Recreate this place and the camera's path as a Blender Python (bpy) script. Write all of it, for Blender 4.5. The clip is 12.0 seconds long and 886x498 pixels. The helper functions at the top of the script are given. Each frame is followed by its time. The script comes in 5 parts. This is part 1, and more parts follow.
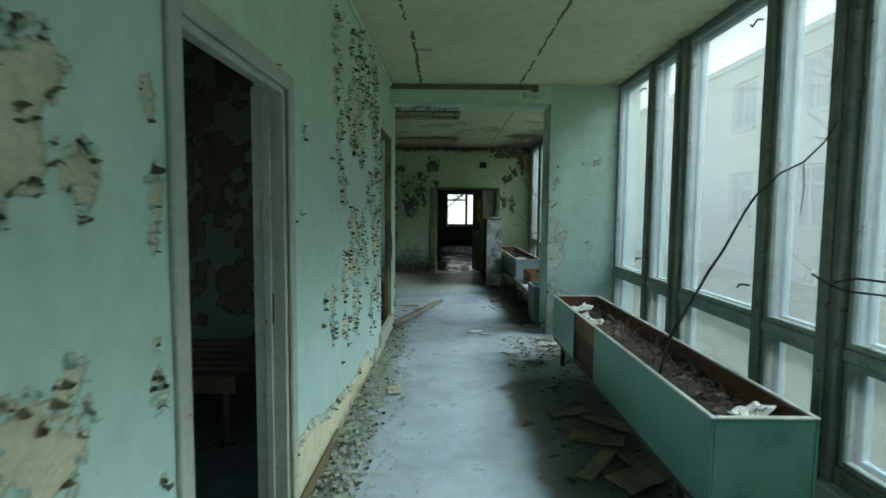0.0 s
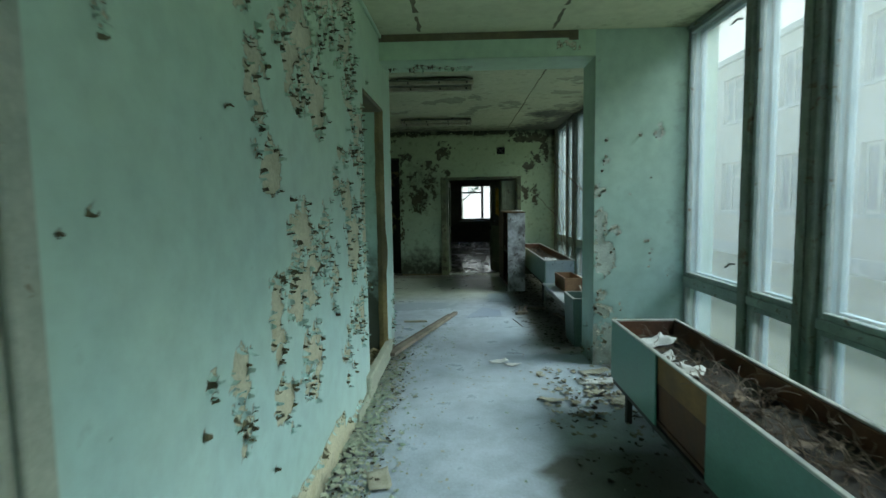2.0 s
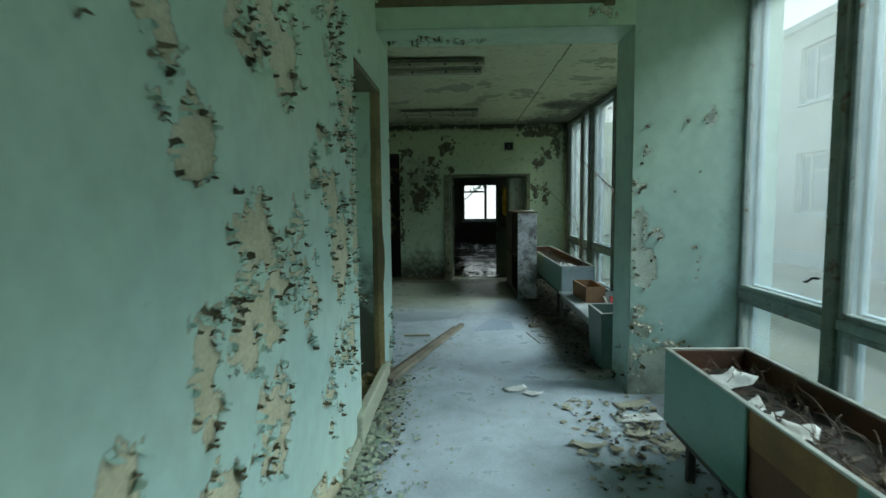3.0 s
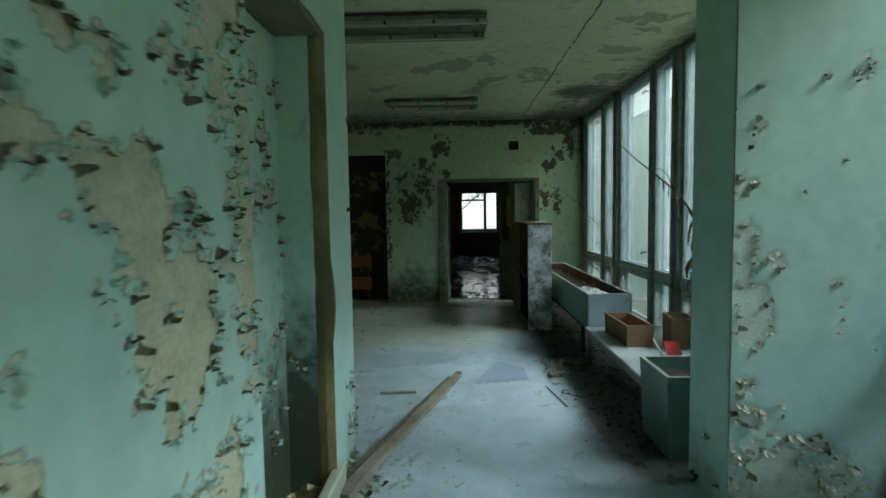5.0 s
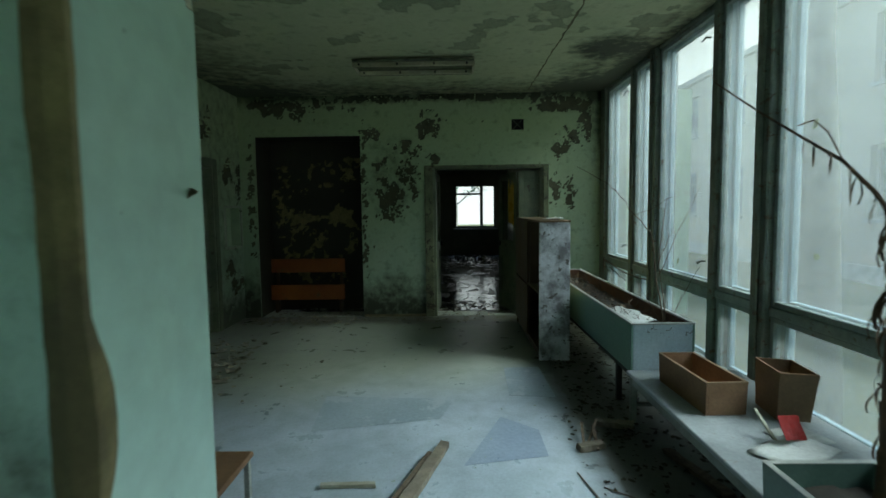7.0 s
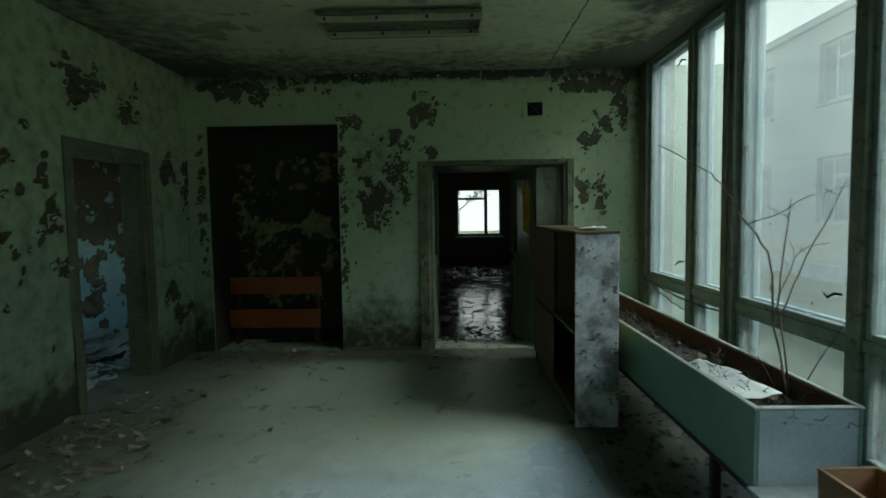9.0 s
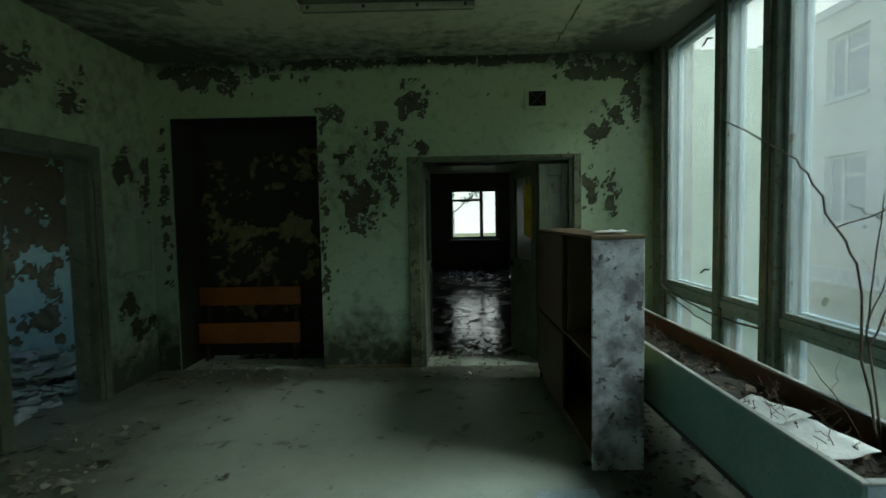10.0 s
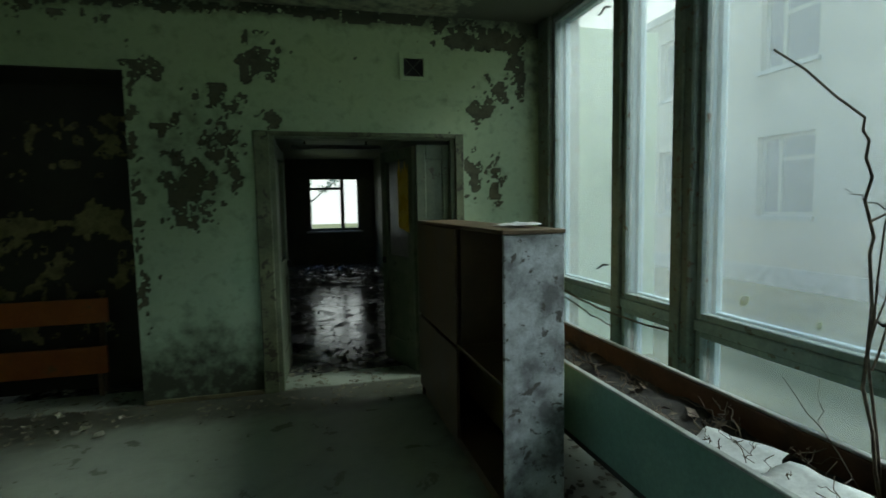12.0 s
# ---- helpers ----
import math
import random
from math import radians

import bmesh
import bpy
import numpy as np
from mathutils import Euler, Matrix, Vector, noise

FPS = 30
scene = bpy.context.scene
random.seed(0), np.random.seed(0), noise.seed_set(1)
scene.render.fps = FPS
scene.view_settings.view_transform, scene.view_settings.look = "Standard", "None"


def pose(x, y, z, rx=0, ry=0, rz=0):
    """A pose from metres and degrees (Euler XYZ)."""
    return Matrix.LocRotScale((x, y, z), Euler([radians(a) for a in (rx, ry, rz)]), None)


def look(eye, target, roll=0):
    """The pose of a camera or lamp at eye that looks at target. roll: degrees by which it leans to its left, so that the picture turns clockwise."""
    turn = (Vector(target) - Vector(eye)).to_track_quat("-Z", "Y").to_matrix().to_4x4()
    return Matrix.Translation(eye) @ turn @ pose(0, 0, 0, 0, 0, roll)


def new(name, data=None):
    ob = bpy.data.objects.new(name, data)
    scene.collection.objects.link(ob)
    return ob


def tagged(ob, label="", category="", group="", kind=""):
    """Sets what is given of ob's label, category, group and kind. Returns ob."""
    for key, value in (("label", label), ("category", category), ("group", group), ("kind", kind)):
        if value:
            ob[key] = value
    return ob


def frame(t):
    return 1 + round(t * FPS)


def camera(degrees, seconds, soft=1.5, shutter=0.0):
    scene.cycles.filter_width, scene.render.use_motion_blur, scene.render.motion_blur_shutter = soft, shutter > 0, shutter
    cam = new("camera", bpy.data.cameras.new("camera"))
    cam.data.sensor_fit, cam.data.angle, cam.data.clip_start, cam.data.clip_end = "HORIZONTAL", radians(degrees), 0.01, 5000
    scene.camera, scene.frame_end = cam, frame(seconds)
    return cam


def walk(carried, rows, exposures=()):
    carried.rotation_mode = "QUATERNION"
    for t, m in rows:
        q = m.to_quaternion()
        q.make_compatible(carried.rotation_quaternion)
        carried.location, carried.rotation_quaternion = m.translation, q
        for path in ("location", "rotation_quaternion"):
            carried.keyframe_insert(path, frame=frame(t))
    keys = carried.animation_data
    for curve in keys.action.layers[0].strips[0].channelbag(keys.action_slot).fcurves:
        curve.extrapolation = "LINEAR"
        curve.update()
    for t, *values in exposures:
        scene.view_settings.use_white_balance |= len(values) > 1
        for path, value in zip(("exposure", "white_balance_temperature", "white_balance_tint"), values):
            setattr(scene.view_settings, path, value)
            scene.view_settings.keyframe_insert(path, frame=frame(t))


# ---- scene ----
cam = camera(80.9, 12.0, shutter=0.5)
METRES, EYE, TILT, LEAN, TURN = 8.15, 1.5, 0.0, 0.0, 0.0
ROWS = [
    (0.0, 0.0, 0.0, 0.0, 0.04, -4.33, -0.49),
    (0.5, 0.0051, 0.0462, -0.0001, 0.31, -4.37, 0.09),
    (1.0, 0.0064, 0.0932, -0.0008, -0.04, -4.42, 0.35),
    (1.5, 0.0036, 0.1376, -0.0011, -0.37, -5.05, 0.49),
    (2.0, 0.0058, 0.1875, -0.0022, 1.72, -4.94, 0.89),
    (2.5, 0.0013, 0.2327, -0.0029, 2.14, -4.51, 0.79),
    (3.0, -0.0044, 0.2799, -0.0037, 1.73, -4.96, 0.61),
    (5.0, -0.0017, 0.4649, -0.0029, 1.51, -3.94, 0.93),
    (5.5, 0.0003, 0.5107, -0.0046, 1.36, -3.64, 1.16),
    (6.0, 0.0008, 0.5603, -0.0051, 1.28, -4.19, 1.02),
    (6.5, 0.007, 0.6071, -0.0046, 1.43, -4.12, 1.23),
    (7.0, 0.0063, 0.6559, -0.0054, 1.05, -4.43, 0.74),
    (7.5, 0.0072, 0.7003, -0.0053, 0.76, -4.73, 0.45),
    (9.5, 0.0077, 0.8668, -0.0053, 1.35, -3.52, 1.03),
    (10.0, 0.0091, 0.9009, -0.0057, 0.7, -3.5, 1.11),
    (10.5, 0.0049, 0.9365, -0.0056, -2.08, -3.04, 1.09),
    (11.0, 0.0036, 0.9605, -0.0058, -5.03, -4.17, 0.96),
    (11.5, 0.0058, 0.9802, -0.0082, -9.58, -4.28, 0.41),
    (12.0, 0.005, 0.9973, -0.0061, -14.79, -4.87, 1.01),
]
walk(cam, [(t, pose(0, 0, EYE, TILT, LEAN, TURN) @ pose(METRES * x, METRES * y, METRES * z, 90 + pitch, roll, yaw)) for t, x, y, z, yaw, pitch, roll in ROWS],
     [(0.0, 1.68, 6350, 9), (2.5, 1.68, 6300, 7), (5.5, 1.66, 6300, 6), (7.5, 1.52, 6350, 6), (9.5, 1.48, 6500, 4), (12.0, 1.55, 6500, 6)])

# ---- world and sun ----
world = bpy.data.worlds.new("overcast_sky")
world.use_nodes = True
scene.world = world
wn, wl = world.node_tree.nodes, world.node_tree.links
sky = wn.new("ShaderNodeTexSky")
sky.sky_type, sky.sun_disc = "NISHITA", False
sky.sun_elevation, sky.sun_rotation = radians(41), radians(96)
sky.air_density, sky.dust_density, sky.ozone_density = 1.0, 0.9, 1.5
wl.new(sky.outputs[0], wn["Background"].inputs[0])
wn["Background"].inputs[1].default_value = 0.15
sun_data = bpy.data.lights.new("sun", "SUN")
sun_data.energy, sun_data.angle, sun_data.color = 1.9, radians(35), (0.84, 1.0, 0.97)
sun = new("sun", sun_data)
sun.matrix_world = look((30, 0.85, 26.2), (0, 4, 0))

CEIL = 2.97


# ---- materials ----
def ramp(n, l, source, stops):
    r = n.new("ShaderNodeValToRGB")
    r.color_ramp.elements[0].position, r.color_ramp.elements[1].position = stops[0][0], stops[-1][0]
    r.color_ramp.elements[0].color, r.color_ramp.elements[1].color = (*stops[0][1], 1), (*stops[-1][1], 1)
    for p, c in stops[1:-1]:
        e = r.color_ramp.elements.new(p)
        e.color = (*c, 1)
    l.new(source, r.inputs[0])
    return r.outputs[0]


def grey(v):
    return (v, v, v)


def noise_node(n, l, coords, scale, detail=6, rough=0.6, distort=0.0):
    t = n.new("ShaderNodeTexNoise")
    t.inputs["Scale"].default_value, t.inputs["Detail"].default_value = scale, detail
    t.inputs["Roughness"].default_value, t.inputs["Distortion"].default_value = rough, distort
    l.new(coords, t.inputs["Vector"])
    return t.outputs[0]


def mix(n, l, fac, a, b, mode="MIX"):
    m = n.new("ShaderNodeMix")
    m.data_type, m.blend_type = "RGBA", mode
    for slot, v in ((0, fac), (6, a), (7, b)):
        if hasattr(v, "is_linked"):
            l.new(v, m.inputs[slot])
        elif slot == 0:
            m.inputs[0].default_value = v
        else:
            m.inputs[slot].default_value = (*v, 1)
    return m.outputs[2]


def start(name):
    m = bpy.data.materials.new(name)
    m.use_nodes = True
    n, l = m.node_tree.nodes, m.node_tree.links
    geo = n.new("ShaderNodeNewGeometry")
    return m, n, l, n["Principled BSDF"], geo.outputs["Position"]


def bump(n, l, shader, height, strength, distance=0.01):
    b = n.new("ShaderNodeBump")
    b.inputs["Strength"].default_value, b.inputs["Distance"].default_value = strength, distance
    l.new(height, b.inputs["Height"])
    l.new(b.outputs[0], shader.inputs["Normal"])


def plain(name, a, b, scale=8.0, rough=0.6, grain=60.0, relief=0.25, metal=0.0, spread=(0.35, 0.65), worn=None, worn_at=0.6, rough_var=0.1):
    """Two tones in blotches, fine grain, and if given a worn colour showing in patches."""
    m, n, l, p, pos = start(name)
    big, fine = noise_node(n, l, pos, scale, 7), noise_node(n, l, pos, grain, 4)
    c = ramp(n, l, big, [(spread[0], a), (spread[1], b)])
    c = mix(n, l, 0.35, c, ramp(n, l, fine, [(0.3, grey(0.35)), (0.7, grey(0.95))]), "MULTIPLY")
    if worn:
        w = noise_node(n, l, pos, scale * 2.3, 9, 0.68, 0.4)
        k = ramp(n, l, w, [(worn_at, grey(0)), (worn_at + 0.04, grey(1))])
        c = mix(n, l, k, c, worn)
    l.new(c, p.inputs["Base Color"])
    l.new(ramp(n, l, big, [(0.3, grey(max(0.03, rough - rough_var))), (0.7, grey(min(1, rough + rough_var)))]), p.inputs["Roughness"])
    p.inputs["Metallic"].default_value = metal
    if relief:
        bump(n, l, p, fine, relief, 0.004)
    return m


def peeling(name, paint, paint2, bare, bare2, mould, rough=0.42, edge=0.62, upper_light=None):
    """Old oil paint; the bare plaster and the mould stand where the mesh says so, with torn fine edges."""
    m, n, l, p, pos = start(name)
    big, mid, fine = noise_node(n, l, pos, 1.3, 6), noise_node(n, l, pos, 9, 8), noise_node(n, l, pos, 70, 5)
    a1, a2 = n.new("ShaderNodeAttribute"), n.new("ShaderNodeAttribute")
    a1.attribute_name, a2.attribute_name = "bare", "stain"
    c = ramp(n, l, big, [(0.35, paint), (0.65, paint2)])
    if upper_light:
        # the yellow-green bounce light on the upper wall is put into the paint
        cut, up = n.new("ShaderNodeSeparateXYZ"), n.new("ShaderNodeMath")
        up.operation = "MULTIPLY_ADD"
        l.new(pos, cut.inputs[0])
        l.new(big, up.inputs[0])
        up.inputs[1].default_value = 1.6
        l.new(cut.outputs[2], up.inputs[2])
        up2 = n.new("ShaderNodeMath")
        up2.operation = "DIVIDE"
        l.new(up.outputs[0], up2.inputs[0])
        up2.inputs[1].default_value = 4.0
        c = mix(n, l, ramp(n, l, up2.outputs[0], [(0.36, grey(0)), (0.86, grey(0.9))]), c, upper_light)
    c = mix(n, l, 0.22, c, ramp(n, l, mid, [(0.3, grey(0.3)), (0.62, grey(1))]), "MULTIPLY")
    b = ramp(n, l, mid, [(0.3, bare2), (0.62, bare)])
    b = mix(n, l, 0.4, b, ramp(n, l, fine, [(0.3, grey(0.3)), (0.7, grey(1))]), "MULTIPLY")
    add = n.new("ShaderNodeMath")
    add.operation = "MULTIPLY_ADD"
    l.new(fine, add.inputs[0])
    add.inputs[1].default_value = 0.35
    l.new(a1.outputs["Fac"], add.inputs[2])
    k = ramp(n, l, add.outputs[0], [(0.52, grey(0)), (0.7, grey(1))])
    c = mix(n, l, k, c, b)
    rim = ramp(n, l, add.outputs[0], [(0.36, grey(0)), (0.56, grey(edge)), (0.72, grey(edge * 0.8)), (1.0, grey(0))])
    c = mix(n, l, rim, c, mould)
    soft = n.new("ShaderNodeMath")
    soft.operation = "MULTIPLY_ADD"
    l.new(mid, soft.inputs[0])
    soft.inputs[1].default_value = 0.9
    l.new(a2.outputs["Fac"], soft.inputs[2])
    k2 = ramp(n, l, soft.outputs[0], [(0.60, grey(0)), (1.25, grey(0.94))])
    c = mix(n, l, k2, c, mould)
    l.new(c, p.inputs["Base Color"])
    l.new(ramp(n, l, k, [(0, grey(rough)), (1, grey(0.9))]), p.inputs["Roughness"])
    bump(n, l, p, mix(n, l, 0.5, mid, fine), 0.3, 0.006)
    return m


M_WALL = peeling("peeling_mint_paint", (0.44, 0.63, 0.58), (0.51, 0.70, 0.655), (0.70, 0.67, 0.49), (0.54, 0.51, 0.34), (0.05, 0.055, 0.03), 0.29, edge=0.45, upper_light=(0.47, 0.62, 0.40))
M_NORTH = peeling("peeling_pale_green_paint", (0.37, 0.50, 0.345), (0.46, 0.58, 0.415), (0.17, 0.165, 0.10), (0.07, 0.07, 0.04), (0.03, 0.032, 0.018), upper_light=(0.45, 0.53, 0.28))
M_STUB = peeling("peeling_mint_paint_on_white_plaster", (0.37, 0.54, 0.50), (0.44, 0.61, 0.57), (0.64, 0.71, 0.63), (0.50, 0.57, 0.50), (0.16, 0.17, 0.13), edge=0.3, upper_light=(0.41, 0.54, 0.39))
M_DARKWALL = peeling("dark_mottled_shade_paint", (0.045, 0.042, 0.025), (0.03, 0.026, 0.016), (0.36, 0.32, 0.14), (0.13, 0.11, 0.05), (0.015, 0.013, 0.009), 0.7)
M_ROOMWALL = peeling("peeling_blue_room_paint", (0.34, 0.53, 0.48), (0.42, 0.60, 0.55), (0.26, 0.21, 0.11), (0.09, 0.075, 0.04), (0.05, 0.045, 0.03), 0.6)
M_CEIL = peeling("stained_whitewash", (0.51, 0.54, 0.33), (0.59, 0.60, 0.375), (0.43, 0.44, 0.28), (0.31, 0.33, 0.21), (0.05, 0.055, 0.035), 0.85, edge=0.22)
M_PLASTER = plain("bare_ochre_plaster", (0.40, 0.34, 0.18), (0.56, 0.48, 0.30), 7, 0.9, 50, 0.6)
M_BROWN = plain("brown_rotten_strip", (0.12, 0.11, 0.06), (0.20, 0.17, 0.09), 6, 0.9, 40, 0.6)
M_FRAME = plain("flaking_grey_green_frame_paint", (0.14, 0.17, 0.14), (0.24, 0.27, 0.22), 7, 0.6, 45, 0.4, worn=(0.11, 0.075, 0.04), worn_at=0.57)
M_SASH = plain("flaking_blue_grey_sash_paint", (0.22, 0.28, 0.26), (0.33, 0.39, 0.37), 7, 0.6, 45, 0.4, worn=(0.12, 0.09, 0.055), worn_at=0.6)
M_OUTER = plain("pale_blue_sash_paint", (0.42, 0.58, 0.64), (0.60, 0.74, 0.78), 5, 0.55, 45, 0.2, worn=(0.30, 0.32, 0.30), worn_at=0.66)
M_DOORFRAME = plain("grimy_cream_frame_paint", (0.36, 0.40, 0.31), (0.50, 0.53, 0.42), 6, 0.5, 55, 0.25, worn=(0.22, 0.19, 0.12), worn_at=0.64)
M_DOORLEAF = plain("dirty_grey_green_door_paint", (0.12, 0.145, 0.09), (0.22, 0.245, 0.16), 5, 0.55, 50, 0.3, worn=(0.07, 0.06, 0.04), worn_at=0.6)
M_PLANTER = plain("teal_enamel_board", (0.08, 0.22, 0.17), (0.135, 0.30, 0.24), 2.5, 0.35, 60, 0.12, worn=(0.10, 0.20, 0.16), worn_at=0.70)
M_PLANTER2 = plain("grey_green_enamel_board", (0.085, 0.155, 0.13), (0.145, 0.225, 0.20), 3, 0.38, 60, 0.12, worn=(0.16, 0.2, 0.17), worn_at=0.70)
M_PLANTER3 = plain("green_enamel_board", (0.15, 0.29, 0.23), (0.23, 0.38, 0.31), 3, 0.38, 60, 0.12, worn=(0.10, 0.15, 0.12), worn_at=0.70)
M_RIM = plain("chipped_white_rim", (0.32, 0.34, 0.31), (0.50, 0.52, 0.49), 9, 0.5, 70, 0.2, worn=(0.25, 0.20, 0.14), worn_at=0.66)
M_RUST = plain("rust_brown_board", (0.065, 0.03, 0.018), (0.14, 0.065, 0.034), 6, 0.75, 45, 0.4)
M_WOOD = plain("old_brown_fibreboard", (0.16, 0.085, 0.045), (0.27, 0.155, 0.08), 5, 0.7, 60, 0.3)
M_OCHRE = plain("bare_ochre_fibreboard", (0.17, 0.09, 0.03), (0.30, 0.165, 0.06), 4, 0.75, 60, 0.3)
M_DARK = plain("black_iron", (0.02, 0.02, 0.018), (0.05, 0.045, 0.035), 9, 0.6, 60, 0.3)
M_SOIL = plain("dry_dead_soil", (0.016, 0.014, 0.011), (0.055, 0.048, 0.039), 14, 0.95, 80, 0.9)
M_TWIG = plain("dead_twig_bark", (0.08, 0.06, 0.042), (0.20, 0.155, 0.11), 30, 0.9, 90, 0.4)
M_STALK = plain("pale_dry_stalk", (0.11, 0.085, 0.07), (0.25, 0.20, 0.165), 30, 0.9, 90, 0.3)
# lighter copy of the bark, with bright hazy daylight put into its colour
M_FARBARK = plain("brightened_far_bark", (0.30, 0.28, 0.22), (0.42, 0.40, 0.32), 3, 0.95, 20, 0.2)
M_BARK = plain("grey_tree_bark", (0.13, 0.125, 0.105), (0.26, 0.25, 0.21), 6, 0.95, 40, 0.8)
M_DEADLEAF = plain("withered_brown_leaf", (0.06, 0.035, 0.02), (0.14, 0.08, 0.04), 20, 0.8, 80, 0.3)
M_PAPER = plain("damp_white_paper", (0.62, 0.64, 0.62), (0.78, 0.80, 0.78), 7, 0.8, 60, 0.15)
M_PAPER2 = plain("yellowed_paper", (0.33, 0.32, 0.24), (0.50, 0.49, 0.40), 7, 0.85, 60, 0.15)
M_CARD = plain("orange_brown_cardboard", (0.24, 0.13, 0.07), (0.33, 0.19, 0.105), 5, 0.8, 80, 0.15)
M_CARD2 = plain("faded_tan_cardboard", (0.18, 0.11, 0.058), (0.26, 0.165, 0.09), 5, 0.8, 80, 0.15)
M_RED = plain("faded_red_card", (0.16, 0.006, 0.006), (0.26, 0.010, 0.008), 9, 0.9, 60, 0.1)
M_BENCH = plain("worn_white_bench_top", (0.28, 0.31, 0.32), (0.42, 0.46, 0.48), 4, 0.45, 60, 0.15, worn=(0.26, 0.25, 0.22), worn_at=0.64)
M_BENCHLEG = plain("grey_bench_frame", (0.20, 0.22, 0.19), (0.32, 0.34, 0.30), 7, 0.6, 60, 0.25)
M_CASEWHITE = plain("peeling_white_over_dark_board", (0.20, 0.20, 0.205), (0.62, 0.65, 0.68), 6, 0.5, 70, 0.4, spread=(0.40, 0.60), worn=(0.11, 0.10, 0.09), worn_at=0.57)
M_CASE = plain("dark_brown_veneer", (0.08, 0.052, 0.027), (0.15, 0.095, 0.045), 3, 0.55, 50, 0.2)
M_CASEBACK = plain("olive_hardboard", (0.30, 0.22, 0.08), (0.40, 0.30, 0.12), 4, 0.7, 60, 0.2)
M_ORANGE = plain("orange_painted_plank", (0.30, 0.07, 0.012), (0.42, 0.12, 0.02), 4, 0.5, 50, 0.2, worn=(0.20, 0.09, 0.03), worn_at=0.6)
M_PLANK = plain("weathered_plank", (0.13, 0.11, 0.085), (0.31, 0.27, 0.21), 6, 0.85, 40, 0.6)
M_FLAKE = plain("fallen_paint_flake", (0.24, 0.33, 0.26), (0.46, 0.50, 0.38), 14, 0.8, 60, 0.2)
M_DEBRIS = plain("plaster_and_dirt_debris", (0.14, 0.13, 0.09), (0.40, 0.38, 0.29), 11, 0.9, 60, 0.4)
M_LITTER = plain("dark_leaf_litter", (0.018, 0.016, 0.01), (0.065, 0.055, 0.03), 12, 0.9, 60, 0.5)
M_LAMP = plain("grimy_lamp_metal", (0.40, 0.38, 0.24), (0.54, 0.50, 0.34), 8, 0.55, 50, 0.2)
M_VENT = plain("vent_grille_paint", (0.16, 0.18, 0.13), (0.26, 0.28, 0.21), 9, 0.6, 60, 0.2)
M_BLACK = plain("vent_hole_black", (0.006, 0.006, 0.005), (0.02, 0.018, 0.014), 8, 0.8, 60, 0.2)
M_WIRE = plain("black_cable", (0.012, 0.012, 0.012), (0.03, 0.03, 0.028), 20, 0.5, 60, 0.0)
M_STONE = plain("chipped_concrete_sill", (0.34, 0.36, 0.33), (0.52, 0.54, 0.50), 6, 0.8, 60, 0.4)
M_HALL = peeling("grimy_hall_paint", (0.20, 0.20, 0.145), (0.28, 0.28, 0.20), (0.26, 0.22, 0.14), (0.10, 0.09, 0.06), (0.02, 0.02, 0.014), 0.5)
# green paint darkened to hold the side room's dimness
M_SIDE = peeling("dark_shaded_green_paint", (0.09, 0.125, 0.07), (0.13, 0.17, 0.10), (0.13, 0.115, 0.06), (0.07, 0.06, 0.03), (0.02, 0.02, 0.012), 0.6)
M_FACADE = plain("cream_facade_render", (0.46, 0.43, 0.34), (0.54, 0.50, 0.40), 0.8, 0.9, 30, 0.2)
M_FACADEDARK = plain("facade_window_glass", (0.13, 0.15, 0.155), (0.20, 0.22, 0.22), 0.7, 0.35, 30, 0.0)
M_FACADEFRAME = plain("facade_window_frame", (0.36, 0.35, 0.30), (0.44, 0.43, 0.37), 3, 0.7, 30, 0.0)
M_GROUND = plain("overgrown_ground", (0.10, 0.12, 0.045), (0.21, 0.22, 0.10), 0.9, 0.95, 25, 0.6)
M_GREEN = plain("yellow_green_leaf", (0.28, 0.34, 0.04), (0.42, 0.42, 0.06), 30, 0.6, 60, 0.1)
M_LINO = plain("worn_blue_linoleum", (0.27, 0.34, 0.45), (0.34, 0.42, 0.53), 3, 0.34, 40, 0.12, worn=(0.36, 0.42, 0.48), worn_at=0.64)
M_LINO2 = plain("pale_worn_linoleum", (0.32, 0.40, 0.46), (0.42, 0.50, 0.56), 2, 0.4, 40, 0.12, worn=(0.42, 0.48, 0.52), worn_at=0.56)
M_TRIM = plain("grimy_olive_trim_paint", (0.10, 0.115, 0.06), (0.22, 0.24, 0.135), 5, 0.55, 50, 0.3, worn=(0.06, 0.055, 0.035), worn_at=0.54)
M_END = plain("pale_blue_grey_enamel_board", (0.36, 0.46, 0.50), (0.48, 0.58, 0.62), 3, 0.36, 60, 0.12, worn=(0.2, 0.24, 0.24), worn_at=0.68)
M_BOARD = plain("damp_brown_fibreboard", (0.12, 0.105, 0.06), (0.26, 0.235, 0.14), 6, 0.85, 60, 0.2)
M_FLAKEDARK = plain("mouldy_flake_back", (0.07, 0.065, 0.035), (0.20, 0.18, 0.10), 16, 0.85, 60, 0.2)
M_FLAKEPALE = plain("pale_flake_back", (0.40, 0.40, 0.30), (0.60, 0.60, 0.50), 16, 0.85, 60, 0.2)
M_CORNER = plain("broken_brown_plaster_edge", (0.13, 0.105, 0.05), (0.40, 0.32, 0.14), 2.2, 0.9, 45, 0.7)
M_AMBER = plain("amber_glass_reflection", (0.80, 0.48, 0.03), (0.90, 0.60, 0.06), 6, 0.3, 40, 0.0)


